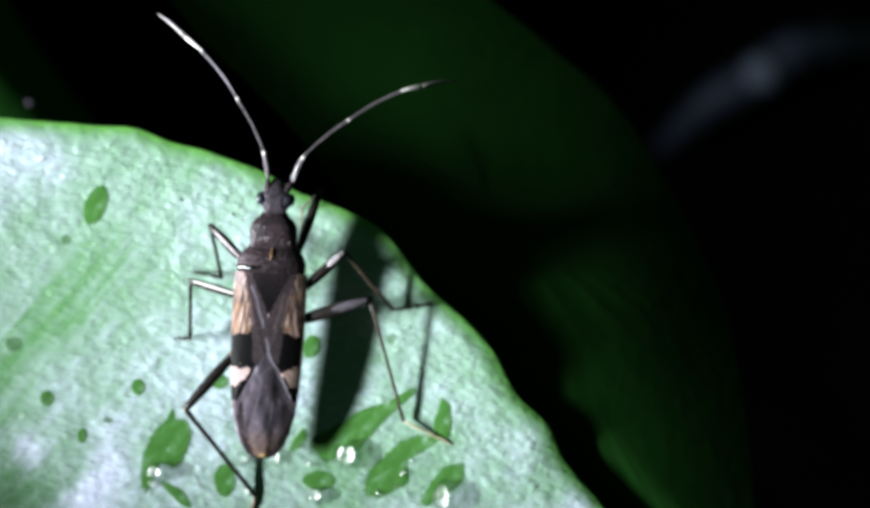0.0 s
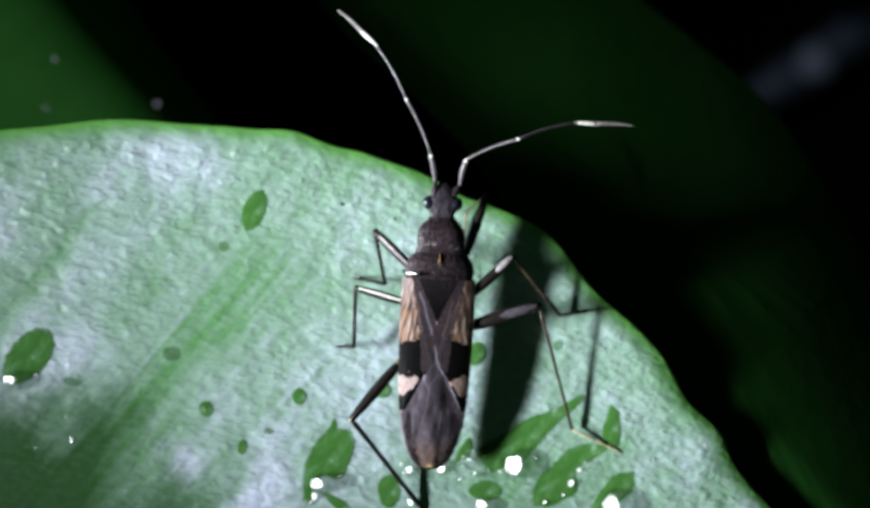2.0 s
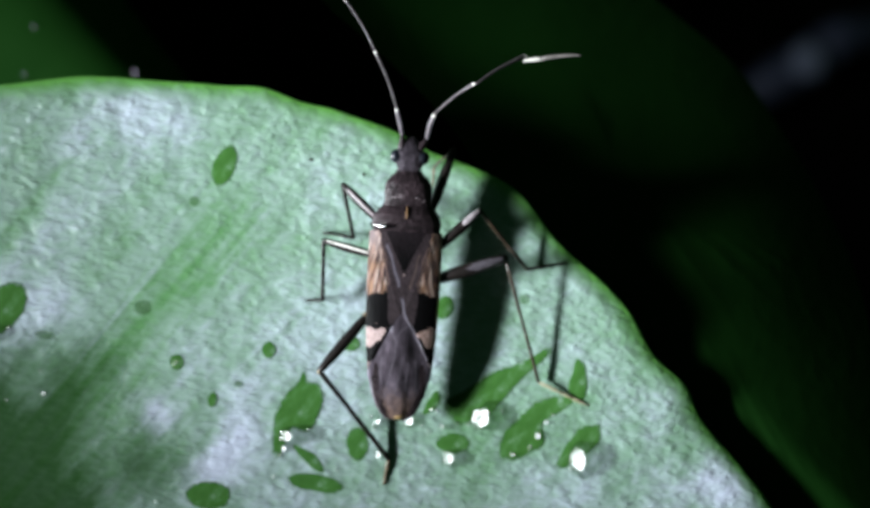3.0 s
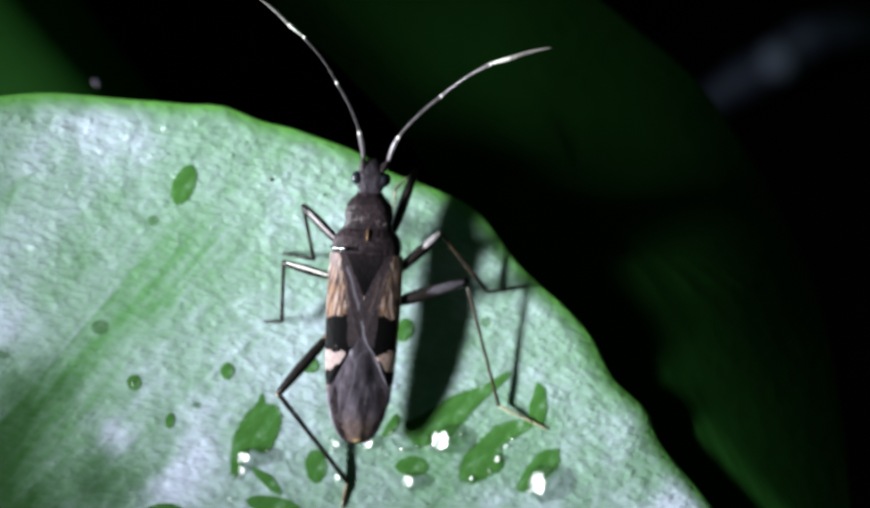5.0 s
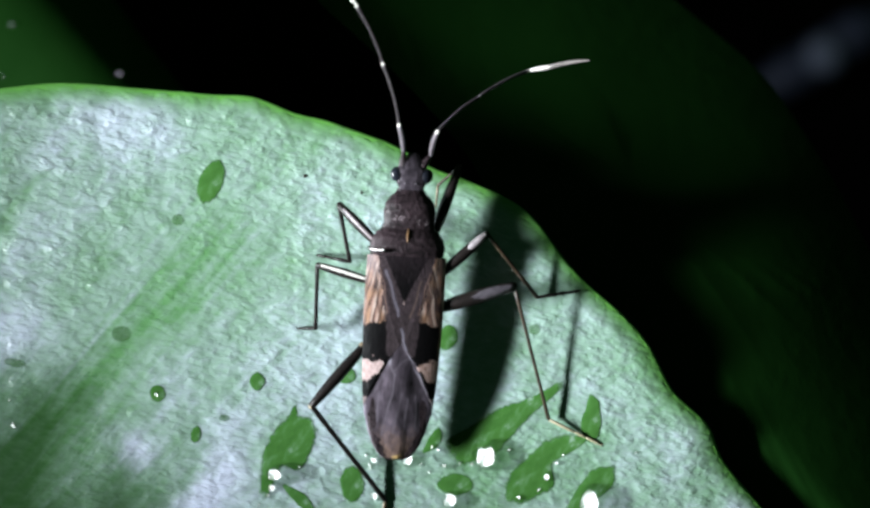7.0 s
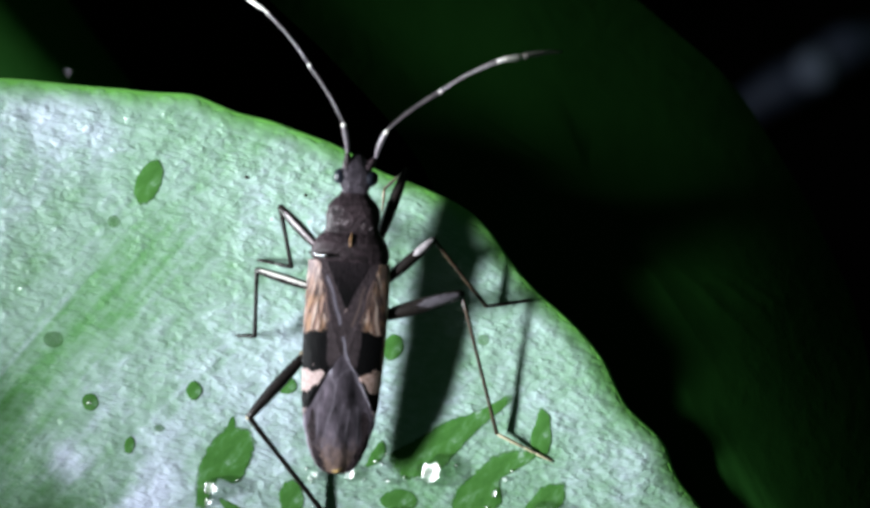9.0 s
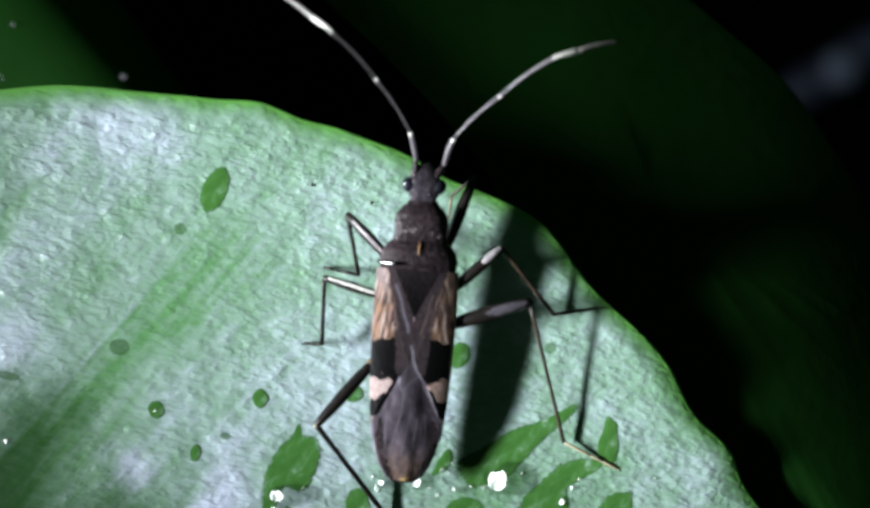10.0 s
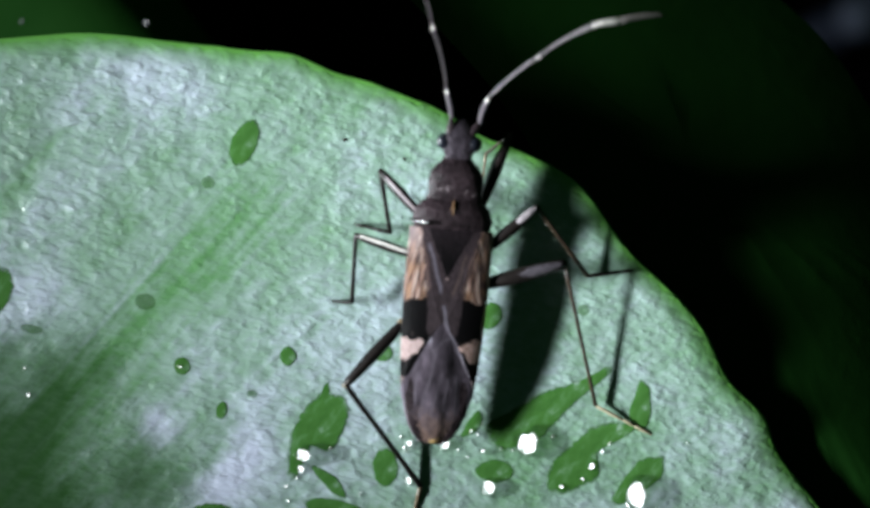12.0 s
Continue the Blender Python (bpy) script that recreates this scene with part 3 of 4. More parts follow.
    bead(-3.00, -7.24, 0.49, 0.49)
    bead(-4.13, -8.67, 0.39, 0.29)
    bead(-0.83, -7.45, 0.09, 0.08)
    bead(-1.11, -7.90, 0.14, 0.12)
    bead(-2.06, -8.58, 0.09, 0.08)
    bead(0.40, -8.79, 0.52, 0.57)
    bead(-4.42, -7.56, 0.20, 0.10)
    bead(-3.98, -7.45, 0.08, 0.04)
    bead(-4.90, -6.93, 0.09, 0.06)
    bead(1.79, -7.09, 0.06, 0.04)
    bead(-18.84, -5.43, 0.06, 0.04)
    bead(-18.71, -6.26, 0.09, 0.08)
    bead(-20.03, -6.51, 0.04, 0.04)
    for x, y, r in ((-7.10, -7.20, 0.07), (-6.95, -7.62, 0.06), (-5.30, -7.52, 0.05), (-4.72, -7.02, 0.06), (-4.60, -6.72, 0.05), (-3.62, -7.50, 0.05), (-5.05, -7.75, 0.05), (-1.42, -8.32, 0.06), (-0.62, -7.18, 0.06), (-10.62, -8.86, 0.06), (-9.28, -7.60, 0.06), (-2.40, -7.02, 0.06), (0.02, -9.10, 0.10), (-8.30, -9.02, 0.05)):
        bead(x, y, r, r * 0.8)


# ---- the insect ----
AXIS = 0.10  # the body lies a little beside the line between its feet
STATIONS = {
    "head": [(4.20, 0.40, 1.36, 1.10), (4.38, 0.40, 1.43, 1.10), (4.52, 0.47, 1.50, 1.08), (4.70, 0.53, 1.52, 1.08), (4.90, 0.52, 1.52, 1.08), (5.08, 0.44, 1.48, 1.08), (5.22, 0.33, 1.42, 1.10), (5.36, 0.24, 1.34, 1.10), (5.50, 0.13, 1.26, 1.12)],
    "pronotum": [(2.12, 1.02, 1.57, 1.04), (2.25, 1.17, 1.66, 1.06), (2.50, 1.20, 1.71, 1.08), (2.74, 1.13, 1.68, 1.10), (2.92, 1.02, 1.60, 1.12), (3.07, 0.86, 1.51, 1.12), (3.25, 0.80, 1.58, 1.12), (3.60, 0.83, 1.66, 1.12), (3.85, 0.79, 1.62, 1.10), (4.06, 0.66, 1.53, 1.10), (4.20, 0.50, 1.44, 1.08), (4.34, 0.42, 1.38, 1.06)],
    "abdomen": [(-4.40, 0.26, 1.10, 1.08), (-4.30, 0.46, 1.15, 1.07), (-4.10, 0.62, 1.19, 1.06), (-3.80, 0.77, 1.23, 1.05), (-3.40, 0.91, 1.28, 1.05), (-2.80, 1.05, 1.34, 1.05), (-2.0, 1.13, 1.40, 1.05), (-1.0, 1.18, 1.46, 1.05), (0.0, 1.21, 1.50, 1.06), (1.0, 1.22, 1.52, 1.08), (2.2, 1.20, 1.52, 1.11)],
}


def poised(bm):
    """The body leans a little on its legs: head and left side up."""
    for v in bm.verts:
        v.co.z += 0.03 + 0.035 * v.co.y - 0.15 * (v.co.x - AXIS)
    return bm


def profile(name, y):
    """Half width, top and underside of a body part at y."""
    rows = sorted(STATIONS[name])
    y = min(max(y, rows[0][0]), rows[-1][0])
    for a, b in zip(rows, rows[1:]):
        if a[0] <= y <= b[0]:
            f = (y - a[0]) / (b[0] - a[0])
            f = f * f * (3 - 2 * f) * 0.5 + f * 0.5
            return [a[i] + (b[i] - a[i]) * f for i in (1, 2, 3)]


def body_part(bm, name, steps=44, sides=36, power=2.4):
    rows = sorted(STATIONS[name])
    rings = []
    for i in range(steps + 1):
        y = rows[0][0] + (rows[-1][0] - rows[0][0]) * i / steps
        hw, top, low = profile(name, y)
        # widest level above the middle: a low arch on top, a shallow keel below
        cz = low + (top - low) * (0.45 if name == "pronotum" else 0.62)
        ring = []
        for k in range(sides):
            a = 2 * math.pi * k / sides
            c, s = math.cos(a), math.sin(a)
            e = 2 / power if s > 0 else 1.0
            x = hw * math.copysign(abs(c) ** e, c)
            z = cz + (top - cz) * abs(s) ** e if s > 0 else cz - (cz - low) * abs(s) ** e
            ring.append(bm.verts.new((x + AXIS, y, z)))
        rings.append(ring)
    for a, b in zip(rings, rings[1:]):
        for k in range(sides):
            bm.faces.new((a[k], b[k], b[(k + 1) % sides], a[(k + 1) % sides]))
    bm.faces.new(rings[0])
    bm.faces.new(rings[-1][::-1])
    bmesh.ops.recalc_face_normals(bm, faces=bm.faces)


def seg_dist(x, y, a, b):
    ax, ay, bx, by = *a, *b
    u = ((x - ax) * (bx - ax) + (y - ay) * (by - ay)) / ((bx - ax) ** 2 + (by - ay) ** 2)
    u = min(1, max(0, u))
    return math.hypot(x - ax - u * (bx - ax), y - ay - u * (by - ay))


def blend(a, b, f):
    f = min(1, max(0, f))
    return tuple(p + (q - p) * f for p, q in zip(a, b))


TAN, TAN_DARK, BLACK, WHITE, GREY, DARK, VEIN = (0.37, 0.225, 0.180), (0.060, 0.035, 0.032), (0.0035, 0.003, 0.0035), (0.60, 0.44, 0.42), (0.085, 0.068, 0.086), (0.012, 0.0085, 0.010), (0.17, 0.145, 0.175)
PALE = (0.62, 0.47, 0.41)


def wing_zone(x, y):
    """Which shell lies at x, measured from the body's midline."""
    ax = abs(x)
    if y > 0.64 and ax < 0.72 * ((y - 0.64) / 1.55) ** 1.15:
        return "scutellum"
    if y < -0.62 and ax < min(0.74 * (-0.62 - y), 0.30 + 0.44 * (-0.80 - y)):
        return "membrane"
    return "forewing"


def wing_colour(x, y):
    """Colour of the folded wings at x from the midline; each border frays a little."""
    zone = wing_zone(x, y)
    x, y = x + 0.05 * noise.noise(Vector((x * 3, y * 2, 11))), y + 0.08 * noise.noise(Vector((x * 3.5, y * 2, 15)))
    ax = abs(x)
    jag = 0.05 * noise.noise(Vector((x * 5, y * 5, 0))) + 0.04 * noise.noise(Vector((x * 14, y * 14, 4)))
    fleck = noise.noise(Vector((x * 22, y * 9, 41)))
    if zone == "scutellum":
        c = blend(BLACK, (0.022, 0.016, 0.019), 0.1 + 0.6 * fleck + 0.7 * (y - 1.3))
        return blend(WHITE, c, (math.hypot(ax, y - 0.72) - 0.035) / 0.05)
    if zone == "membrane":
        c = blend(GREY, (0.17, 0.112, 0.095), (-3.25 - y + 7 * jag) / 0.7 * 0.8)
        # smoky blotches, a dark inner cloud, pale veins, and highlights painted on the folds where the membranes
        # overlap
        tone = 0.9 + 0.5 * noise.noise(Vector((x * 2.2, y * 1.3, 31))) + 0.45 * noise.noise(Vector((x * 6, y * 4, 33))) + 0.25 * fleck
        tone *= 1 - 0.65 * math.exp(-((x - 0.42) / 0.32) ** 2 - ((y + 2.05) / 0.55) ** 2)
        tone *= 1 - 0.45 * math.exp(-((x - 0.35) / 0.12) ** 2 - ((y + 2.9) / 0.5) ** 2)
        tone *= 1 + 0.7 * math.exp(-((x + 0.52) / 0.16) ** 2 - ((y + 2.1) / 0.6) ** 2)
        c = tuple(v * max(0.22, tone) for v in c)
        for a, b in (((-0.16, -1.62), (-0.18, -2.0)), ((-0.18, -2.0), (-0.50, -3.60)), ((0.12, -2.2), (-0.12, -3.5)), ((0.30, -2.4), (0.24, -3.3)), ((0.56, -2.3), (0.60, -3.4)), ((-0.62, -2.2), (-0.66, -3.2)), ((0.25, -1.10), (-0.22, -1.48))):
            c = blend(VEIN, c, 0.30 + seg_dist(x, y, a, b) / 0.07)
        c = blend(VEIN, c, 0.25 + seg_dist(x, y, (-0.38, -1.20), (-0.16, -1.62)) / 0.09)
        c = blend((0.45, 0.42, 0.50), c, 0.1 + seg_dist(x, y, (-0.36, -1.12), (-0.36, -1.24)) / 0.09)
        c = blend(VEIN, c, 0.35 + seg_dist(x, y, (-0.32, -1.22), (-0.86, -2.30)) / 0.08)
        c = blend((0.24, 0.22, 0.27), c, 0.15 + seg_dist(x, y, (0.16, -0.80), (0.62, -1.66)) / 0.055)
        c = blend((0.24, 0.21, 0.25), c, 0.3 + seg_dist(x, y, (0.62, -1.66), (0.92, -2.25)) / 0.07)
        # clear outer seam
        hw = profile("abdomen", y)[0]
        c = blend((0.30, 0.26, 0.33), c, 0.15 + (hw * 1.045 - ax) / 0.10)
        if y < -4.22:
            c = blend(c, (0.62, 0.42, 0.16), 0.9 - abs(x - 0.05) / 0.22)
        return c
    inner = 0.92 - (2.15 - y) * 0.20 if y > 0.3 else 0.55 + (0.3 - y) * 0.02
    clavus = ax < inner + 0.8 * jag
    ridge = (0.22, 0.20, 0.25)
    if y > 0.02 + 1.5 * jag + 0.22 * (0.95 - ax):
        if clavus:
            c = blend((0.085, 0.062, 0.070), DARK, 0.55 + 3 * jag + 0.5 * fleck)
            # light caught by the left wing's inner seam, painted as pale lines
            c = blend(ridge, c, 0.30 + seg_dist(x, y, (-0.60, 1.70), (-0.20, 0.45)) / 0.10)
            c = blend(ridge, c, 0.05 + seg_dist(x, y, (-0.20, 0.45), (0.0, -0.33)) / 0.055)
            c = blend((0.22, 0.15, 0.12), c, 0.45 + seg_dist(x, y, (0.55, 1.4), (0.18, 0.1)) / 0.07)
            return blend(TAN, c, 0.55 + seg_dist(ax, y, (0.78, 1.7), (0.50, 0.35)) / 0.07)
        streak = noise.noise(Vector((ax * 11 + y * 2.2, y * 0.45, 2 if x > 0 else 8)))
        c = blend(TAN_DARK, TAN, 0.48 + 3.4 * streak)
        c = blend(c, PALE, 2.2 * noise.noise(Vector((ax * 17 + y * 3.4, y * 0.9, 21))))
        c = blend(c, (0.37, 0.205, 0.125), 1.3 * noise.noise(Vector((ax * 5, y * 2.5, 25 if x > 0 else 28))))
        c = blend(DARK, c, 0.30 + seg_dist(ax, y, (1.0, 1.9), (0.72, 0.1)) / 0.10)
        c = blend(c, (0.035, 0.024, 0.024), 1.6 * noise.noise(Vector((ax * 7 + y, y * 1.2, 51))) - 0.15)
        c = blend(c, (0.46, 0.36, 0.37), 0.45 * (y - 1.2) / 0.8 * (x < 0))
        return blend(PALE, c, 0.35 + (1.24 - ax) / 0.07) if x > 0 else c
    if clavus and y > -1.05 and ax < 0.50 + 0.10 * (y + 0.4):
        c = blend((0.060, 0.045, 0.050), DARK, 0.35 + 5 * jag + 0.4 * fleck)
        c = blend(ridge, c, 0.05 + seg_dist(x, y, (-0.05, -0.15), (0.0, -0.33)) / 0.06)
        return blend((0.24, 0.22, 0.27), c, 0.05 + seg_dist(x, y, (0.0, -0.33), (0.16, -0.80)) / 0.055)
    # outer third: black blotch, pale patch, black tip; the right margin stays tan
    low = -1.14 + 3.6 * jag - 0.28 * (1.1 - ax)
    if y > low:
        return blend(TAN, BLACK, 0.1 + (1.20 - ax) / 0.05) if x > 0 or y > -0.1 else BLACK
    if y > -1.86 - 3.0 * jag + 0.1 * (1.1 - ax) and ax > 0.54 + 1.6 * jag + 0.85 * max(0.0, -1.38 - y):
        c = blend((0.42, 0.29, 0.27), (0.62, 0.47, 0.46), 0.6 + 1.2 * fleck + 3 * jag) if x < 0 else blend((0.36, 0.23, 0.19), (0.54, 0.38, 0.35), 0.45 + 1.2 * fleck)
        return c
    if y > -2.34 + jag:
        return BLACK
    return blend((0.12, 0.085, 0.085), (0.34, 0.27, 0.27), 0.5 + 5 * jag)


def wings(parent):
    """Folded forewings, the shield between them and the overlapping membranes, as thin shells on the abdomen."""
    nu, nv = 84, 230
    zones = {z: bmesh.new() for z in ("left", "right", "scutellum", "membrane")}
    made = {z: {} for z in zones}
    layers = {z: b.loops.layers.float_color.new("marking") for z, b in zones.items()}

    def spot(i, j):
        y = 2.18 - (2.18 + 4.34) * j / nv
        hw, top, low = profile("abdomen", y)
        hw *= 1.045
        u = -1 + 2 * i / nu
        x = u * hw
        zone = wing_zone(x, y)
        drop = 0.17 * abs(u) ** 3.0
        z = top + 0.08 - drop
        if zone == "scutellum":
            z += 0.003
        elif zone == "membrane":
            # the left membrane lies over the right one in shallow folds
            z += 0.018 * math.sin(6 * u + 1.5) - 0.03 + 0.03 * noise.noise(Vector((x * 3.2, y * 1.1, 6)))
        else:
            # raised main vein and a gutter along the inner field
            z += 0.008 * math.exp(-((abs(x) - (0.98 - (2.15 - y) * 0.315)) / 0.07) ** 2)
        return Vector((x + AXIS, y, z))

    def vert(zone, i, j):
        if (i, j) not in made[zone]:
            made[zone][(i, j)] = zones[zone].verts.new(spot(i, j))
        return made[zone][(i, j)]
    for i in range(nu):
        for j in range(nv):
            mid = (spot(i, j) + spot(i + 1, j + 1)) / 2
            zone = wing_zone(mid.x - AXIS, mid.y)
            zone = ("left" if mid.x < AXIS else "right") if zone == "forewing" else zone
            f = zones[zone].faces.new([vert(zone, *q) for q in ((i, j), (i, j + 1), (i + 1, j + 1), (i + 1, j))])
            for loop in f.loops:
                loop[layers[zone]] = (*wing_colour(loop.vert.co.x - AXIS, loop.vert.co.y), 1)
    part("forewing", poised(zones["left"]), MARKED, parent, "tan forewing with black blotch and pale patch")
    part("forewing", poised(zones["right"]), MARKED, parent, "tan forewing with black blotch and pale patch")
    part("scutellum", poised(zones["scutellum"]), MARKED, parent, "black triangular shield with a white tip")
    part("wing_membrane", poised(zones["membrane"]), FILM, parent, "smoky grey veined membrane")


def leg(parent, hip, knee, heel, toe, femur_r, tibia_r, mats, spines=0, joint=0.06, pale=0.0, stripe=None, sheen=None, base=False, bow=(0, 0, 0), label=""):
    femur_m, tibia_m, tarsus_m = mats
    bm = bmesh.new()
    limb(bm, hip, knee, [femur_r * 0.75, femur_r, femur_r * 1.05, femur_r * 0.92, femur_r * 0.65], (0, 0, 0.06), 11, 12)
    across = (Vector(knee) - Vector(hip)).cross(Vector((0, 0, 1))).normalized()
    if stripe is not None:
        # pale streak on the upper thigh; on the left legs a painted highlight
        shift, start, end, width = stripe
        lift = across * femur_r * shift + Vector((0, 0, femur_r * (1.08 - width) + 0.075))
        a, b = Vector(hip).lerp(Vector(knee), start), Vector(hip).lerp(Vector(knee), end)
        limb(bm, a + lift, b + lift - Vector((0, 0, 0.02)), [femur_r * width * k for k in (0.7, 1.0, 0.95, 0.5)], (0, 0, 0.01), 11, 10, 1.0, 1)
    if pale:
        # light ridge along the lower border of the thigh
        lift = across * femur_r * 0.70 + Vector((0, 0, femur_r * 0.55))
        a, b = Vector(hip).lerp(Vector(knee), 1 - pale), Vector(hip).lerp(Vector(knee), 0.93)
        limb(bm, a + lift, b + lift * 0.8, [femur_r * 0.16, femur_r * 0.22, femur_r * 0.12], (0, 0, 0.01), 7, 8, 1.0, 2)
    femur = part("leg", bm, [femur_m, sheen or (LEG_SHEEN if pale < 0.4 else LEG_GREY), LEG_SHEEN], parent, label)
    if base:
        bm = bmesh.new()
        ball(bm, hip, (femur_r * 0.95, femur_r * 0.95, femur_r * 0.8), 0, 12)
        part("trochanter", bm, LEG_TAN, femur, "tan joint at the root of the leg")
    bm = bmesh.new()
    ball(bm, knee, (joint,) * 3, 0, 12)
    part("knee", bm, LEG_PALE if joint > 0.09 else LEG_TAN, femur, "pale knee joint")
    bm = bmesh.new()
    limb(bm, knee, heel, [tibia_r * 1.15, tibia_r, tibia_r, tibia_r * 1.15], bow, 9, 8)
    k, h = Vector(knee), Vector(heel)
    side = (h - k).cross(Vector((0, 0, 1))).normalized()
    for i in range(spines):
        u = 0.15 + 0.75 * i / spines
        p = k.lerp(h, u) + Vector(bow) * (4 * u * (1 - u))
        s = side * (1 if i % 2 else -1)
        limb(bm, p, p + s * 0.11 + (h - k).normalized() * 0.07, [0.024, 0.016, 0.006], (0, 0, 0), 4, 5)
    part("tibia", bm, tibia_m, femur)
    bm = bmesh.new()
    t = Vector(toe)
    joints = [h, h.lerp(t, 0.5), h.lerp(t, 0.72), t]
    for a, b, r in zip(joints, joints[1:], (1.0, 0.85, 0.8)):
        limb(bm, a, b, [tibia_r * 0.8 * r, tibia_r * 1.0 * r, tibia_r * 0.85 * r], (0, 0, 0.02), 5, 8)
    for s in (-1, 1):
        d = (t - h).normalized()
        c = d.cross(Vector((0, 0, 1))) * s * 0.05
        limb(bm, t, t + d * 0.10 + c, [0.018, 0.012, 0.006], (0, 0, 0.02), 4, 6)
    part("tarsus", bm, tarsus_m, femur)
    return femur


LENGTHS = (1.0, 2.1, 2.15, 2.05)


def antenna(parent, label, side):
    """Basal joint with the three whip joints under it; each lies along its own y axis from its root."""
    made = []
    radii = ([0.055, 0.080, 0.090, 0.075], [0.042, 0.046, 0.062], [0.042, 0.048, 0.064], [0.050, 0.080, 0.080, 0.070, 0.034])
    for i, (length, rs) in enumerate(zip(LENGTHS, radii)):
        bm = bmesh.new()
        if i < 3:
            limb(bm, (0, 0.02, 0), (0, length - 0.10, 0), rs, (-side * 0.03 * length, 0, 0.0), 13, 10)
            limb(bm, (0, length - 0.10, 0), (0, length - 0.03, 0), [rs[-1] * 1.0, rs[-1] * 0.92], (0, 0, 0.0), 4, 10, 1.0, 1)
            for k in range(int(length * 26)):
                # short stiff hairs
                u = (k + 0.5) / int(length * 26)
                a = 2.4 * k
                q = Vector((-side * 0.03 * length * 4 * u * (1 - u), u * (length - 0.1), 0))
                out = Vector((math.cos(a), 0.5, math.sin(a)))
                limb(bm, q + out * 0.03, q + out * (rs[1] + 0.035), [0.007, 0.003], (0, 0, 0), 2, 4, 1.0, 0)
            mats = [HORN if i == 0 else HORN_DIM, HORN_PALE]
        else:
            cut = 0.34
            limb(bm, (0, 0.05, 0), (0, length * cut, 0), rs[:3], (0, 0, 0), 6, 10, 1.0, 0)
            limb(bm, (0, length * cut, 0), (0, length, 0), rs[2:], (-side * 0.04, 0, 0), 9, 10, 1.0, 1)
            mats = [HORN_PALE, HORN_TIP]
        name = ("antenna", "pedicel", "flagellum_base", "flagellum_tip")[i]
        made.append(part(name, bm, mats, parent if i == 0 else made[0], (label, "", "", "brown tip joint with a white base")[i]))
    return made


def insect():
    rng = random.Random(5)
    ob = thing("seed_bug", LEAF @ pose(-5.98 * MM, -2.84 * MM, 0, 0, 0, -3.4), "slender dark bug with tan and black wings standing on a leaf", "insect")
    bm = bmesh.new()
    body_part(bm, "abdomen")
    part("abdomen", poised(bm), CUTICLE, ob, "dark brown abdomen")
    bm = bmesh.new()
    body_part(bm, "pronotum", 50, 40, 2.2)
    part("pronotum", poised(bm), CUTICLE, ob, "dull black-brown two-lobed thorax")
    bm = bmesh.new()
    body_part(bm, "head", 30, 30, 2.1)
    head = part("head", poised(bm), HEAD_SKIN, ob, "dark pointed head")
    for s in (-1, 1):
        bm = bmesh.new()
        ball(bm, (AXIS + s * 0.46, 4.77, 1.33), (0.22, 0.25, 0.18), -s * 20)
        part("eye", poised(bm), EYE, head, "round black compound eye")
        bm = bmesh.new()
        ball(bm, (AXIS + s * 0.17, 4.50, 1.475), (0.045, 0.04, 0.035), 0, 10)
        part("ocellus", poised(bm), LEG_GREY, head, "tiny pale simple eye")

    def on_thorax(x, y):
        hw, top, low = profile("pronotum", y)
        return low + (top - low) * (0.45 + 0.55 * (1 - (abs(x - AXIS) / hw) ** 2.2) ** (1 / 2.2))
    bm = bmesh.new()
    tube(bm, [(0.10, y, on_thorax(0.1, y) + 0.002) for y in (2.62, 2.70, 2.78, 2.86, 2.94, 3.02, 3.08)], [0.012, 0.03, 0.036, 0.04, 0.036, 0.028, 0.01], 8)
    part("thorax_mark", poised(bm), MARK, ob, "small orange-tan mark on the thorax")
    for x, y, turn in ((-0.22, 3.40, -0.10), (0.56, 3.30, -0.08)):
        bm = bmesh.new()
        for k in range(9):
            px, py = x + 0.20 * rng.uniform(-1, 1), y + 0.07 * rng.uniform(-1, 1)
            r = rng.uniform(0.012, 0.034)
            ball(bm, (px, py, on_thorax(px, py) - r * 0.25), (r * 1.5, r, r * 0.45), rng.uniform(0, 90), 8)
        part("thorax_mark", poised(bm), SHINE_AND_SCAR, ob, "faint pale scar on the thorax")
    # left shoulder only, its slope fitted to mirror the torch into the camera
    bm = bmesh.new()
    tube(bm, spline([(-1.16, 2.42, 1.30), (-1.06, 2.36, 1.43), (-0.90, 2.345, 1.545), (-0.74, 2.33, 1.66), (-0.60, 2.315, 1.76), (-0.55, 2.31, 1.70), (-0.52, 2.305, 1.60)], 40), [0.020 + 0.034 * math.sin(math.pi * i / 39) ** 0.5 for i in range(40)], 14)
    part("thorax_rim", poised(bm), GLOSS, ob, "glossy black shoulder ridge sloped to glint at the camera")
    for s in (-1, 1):
        bm = bmesh.new()
        limb(bm, (AXIS + s * 0.30, 5.05, 1.51 - 0.05 * s), ((-0.21, 5.48, 1.57) if s < 0 else (0.65, 5.41, 1.43)), [0.15, 0.12, 0.075], (0, 0, 0), 5, 10)
        part("antenna_socket", bm, CUTICLE, head)
    wings(ob)
    hind = (LEG_DARK, LEG_DARK, LEG_TAN)
    fore = (LEG_DARK, LEG_OLIVE, LEG_TAN)
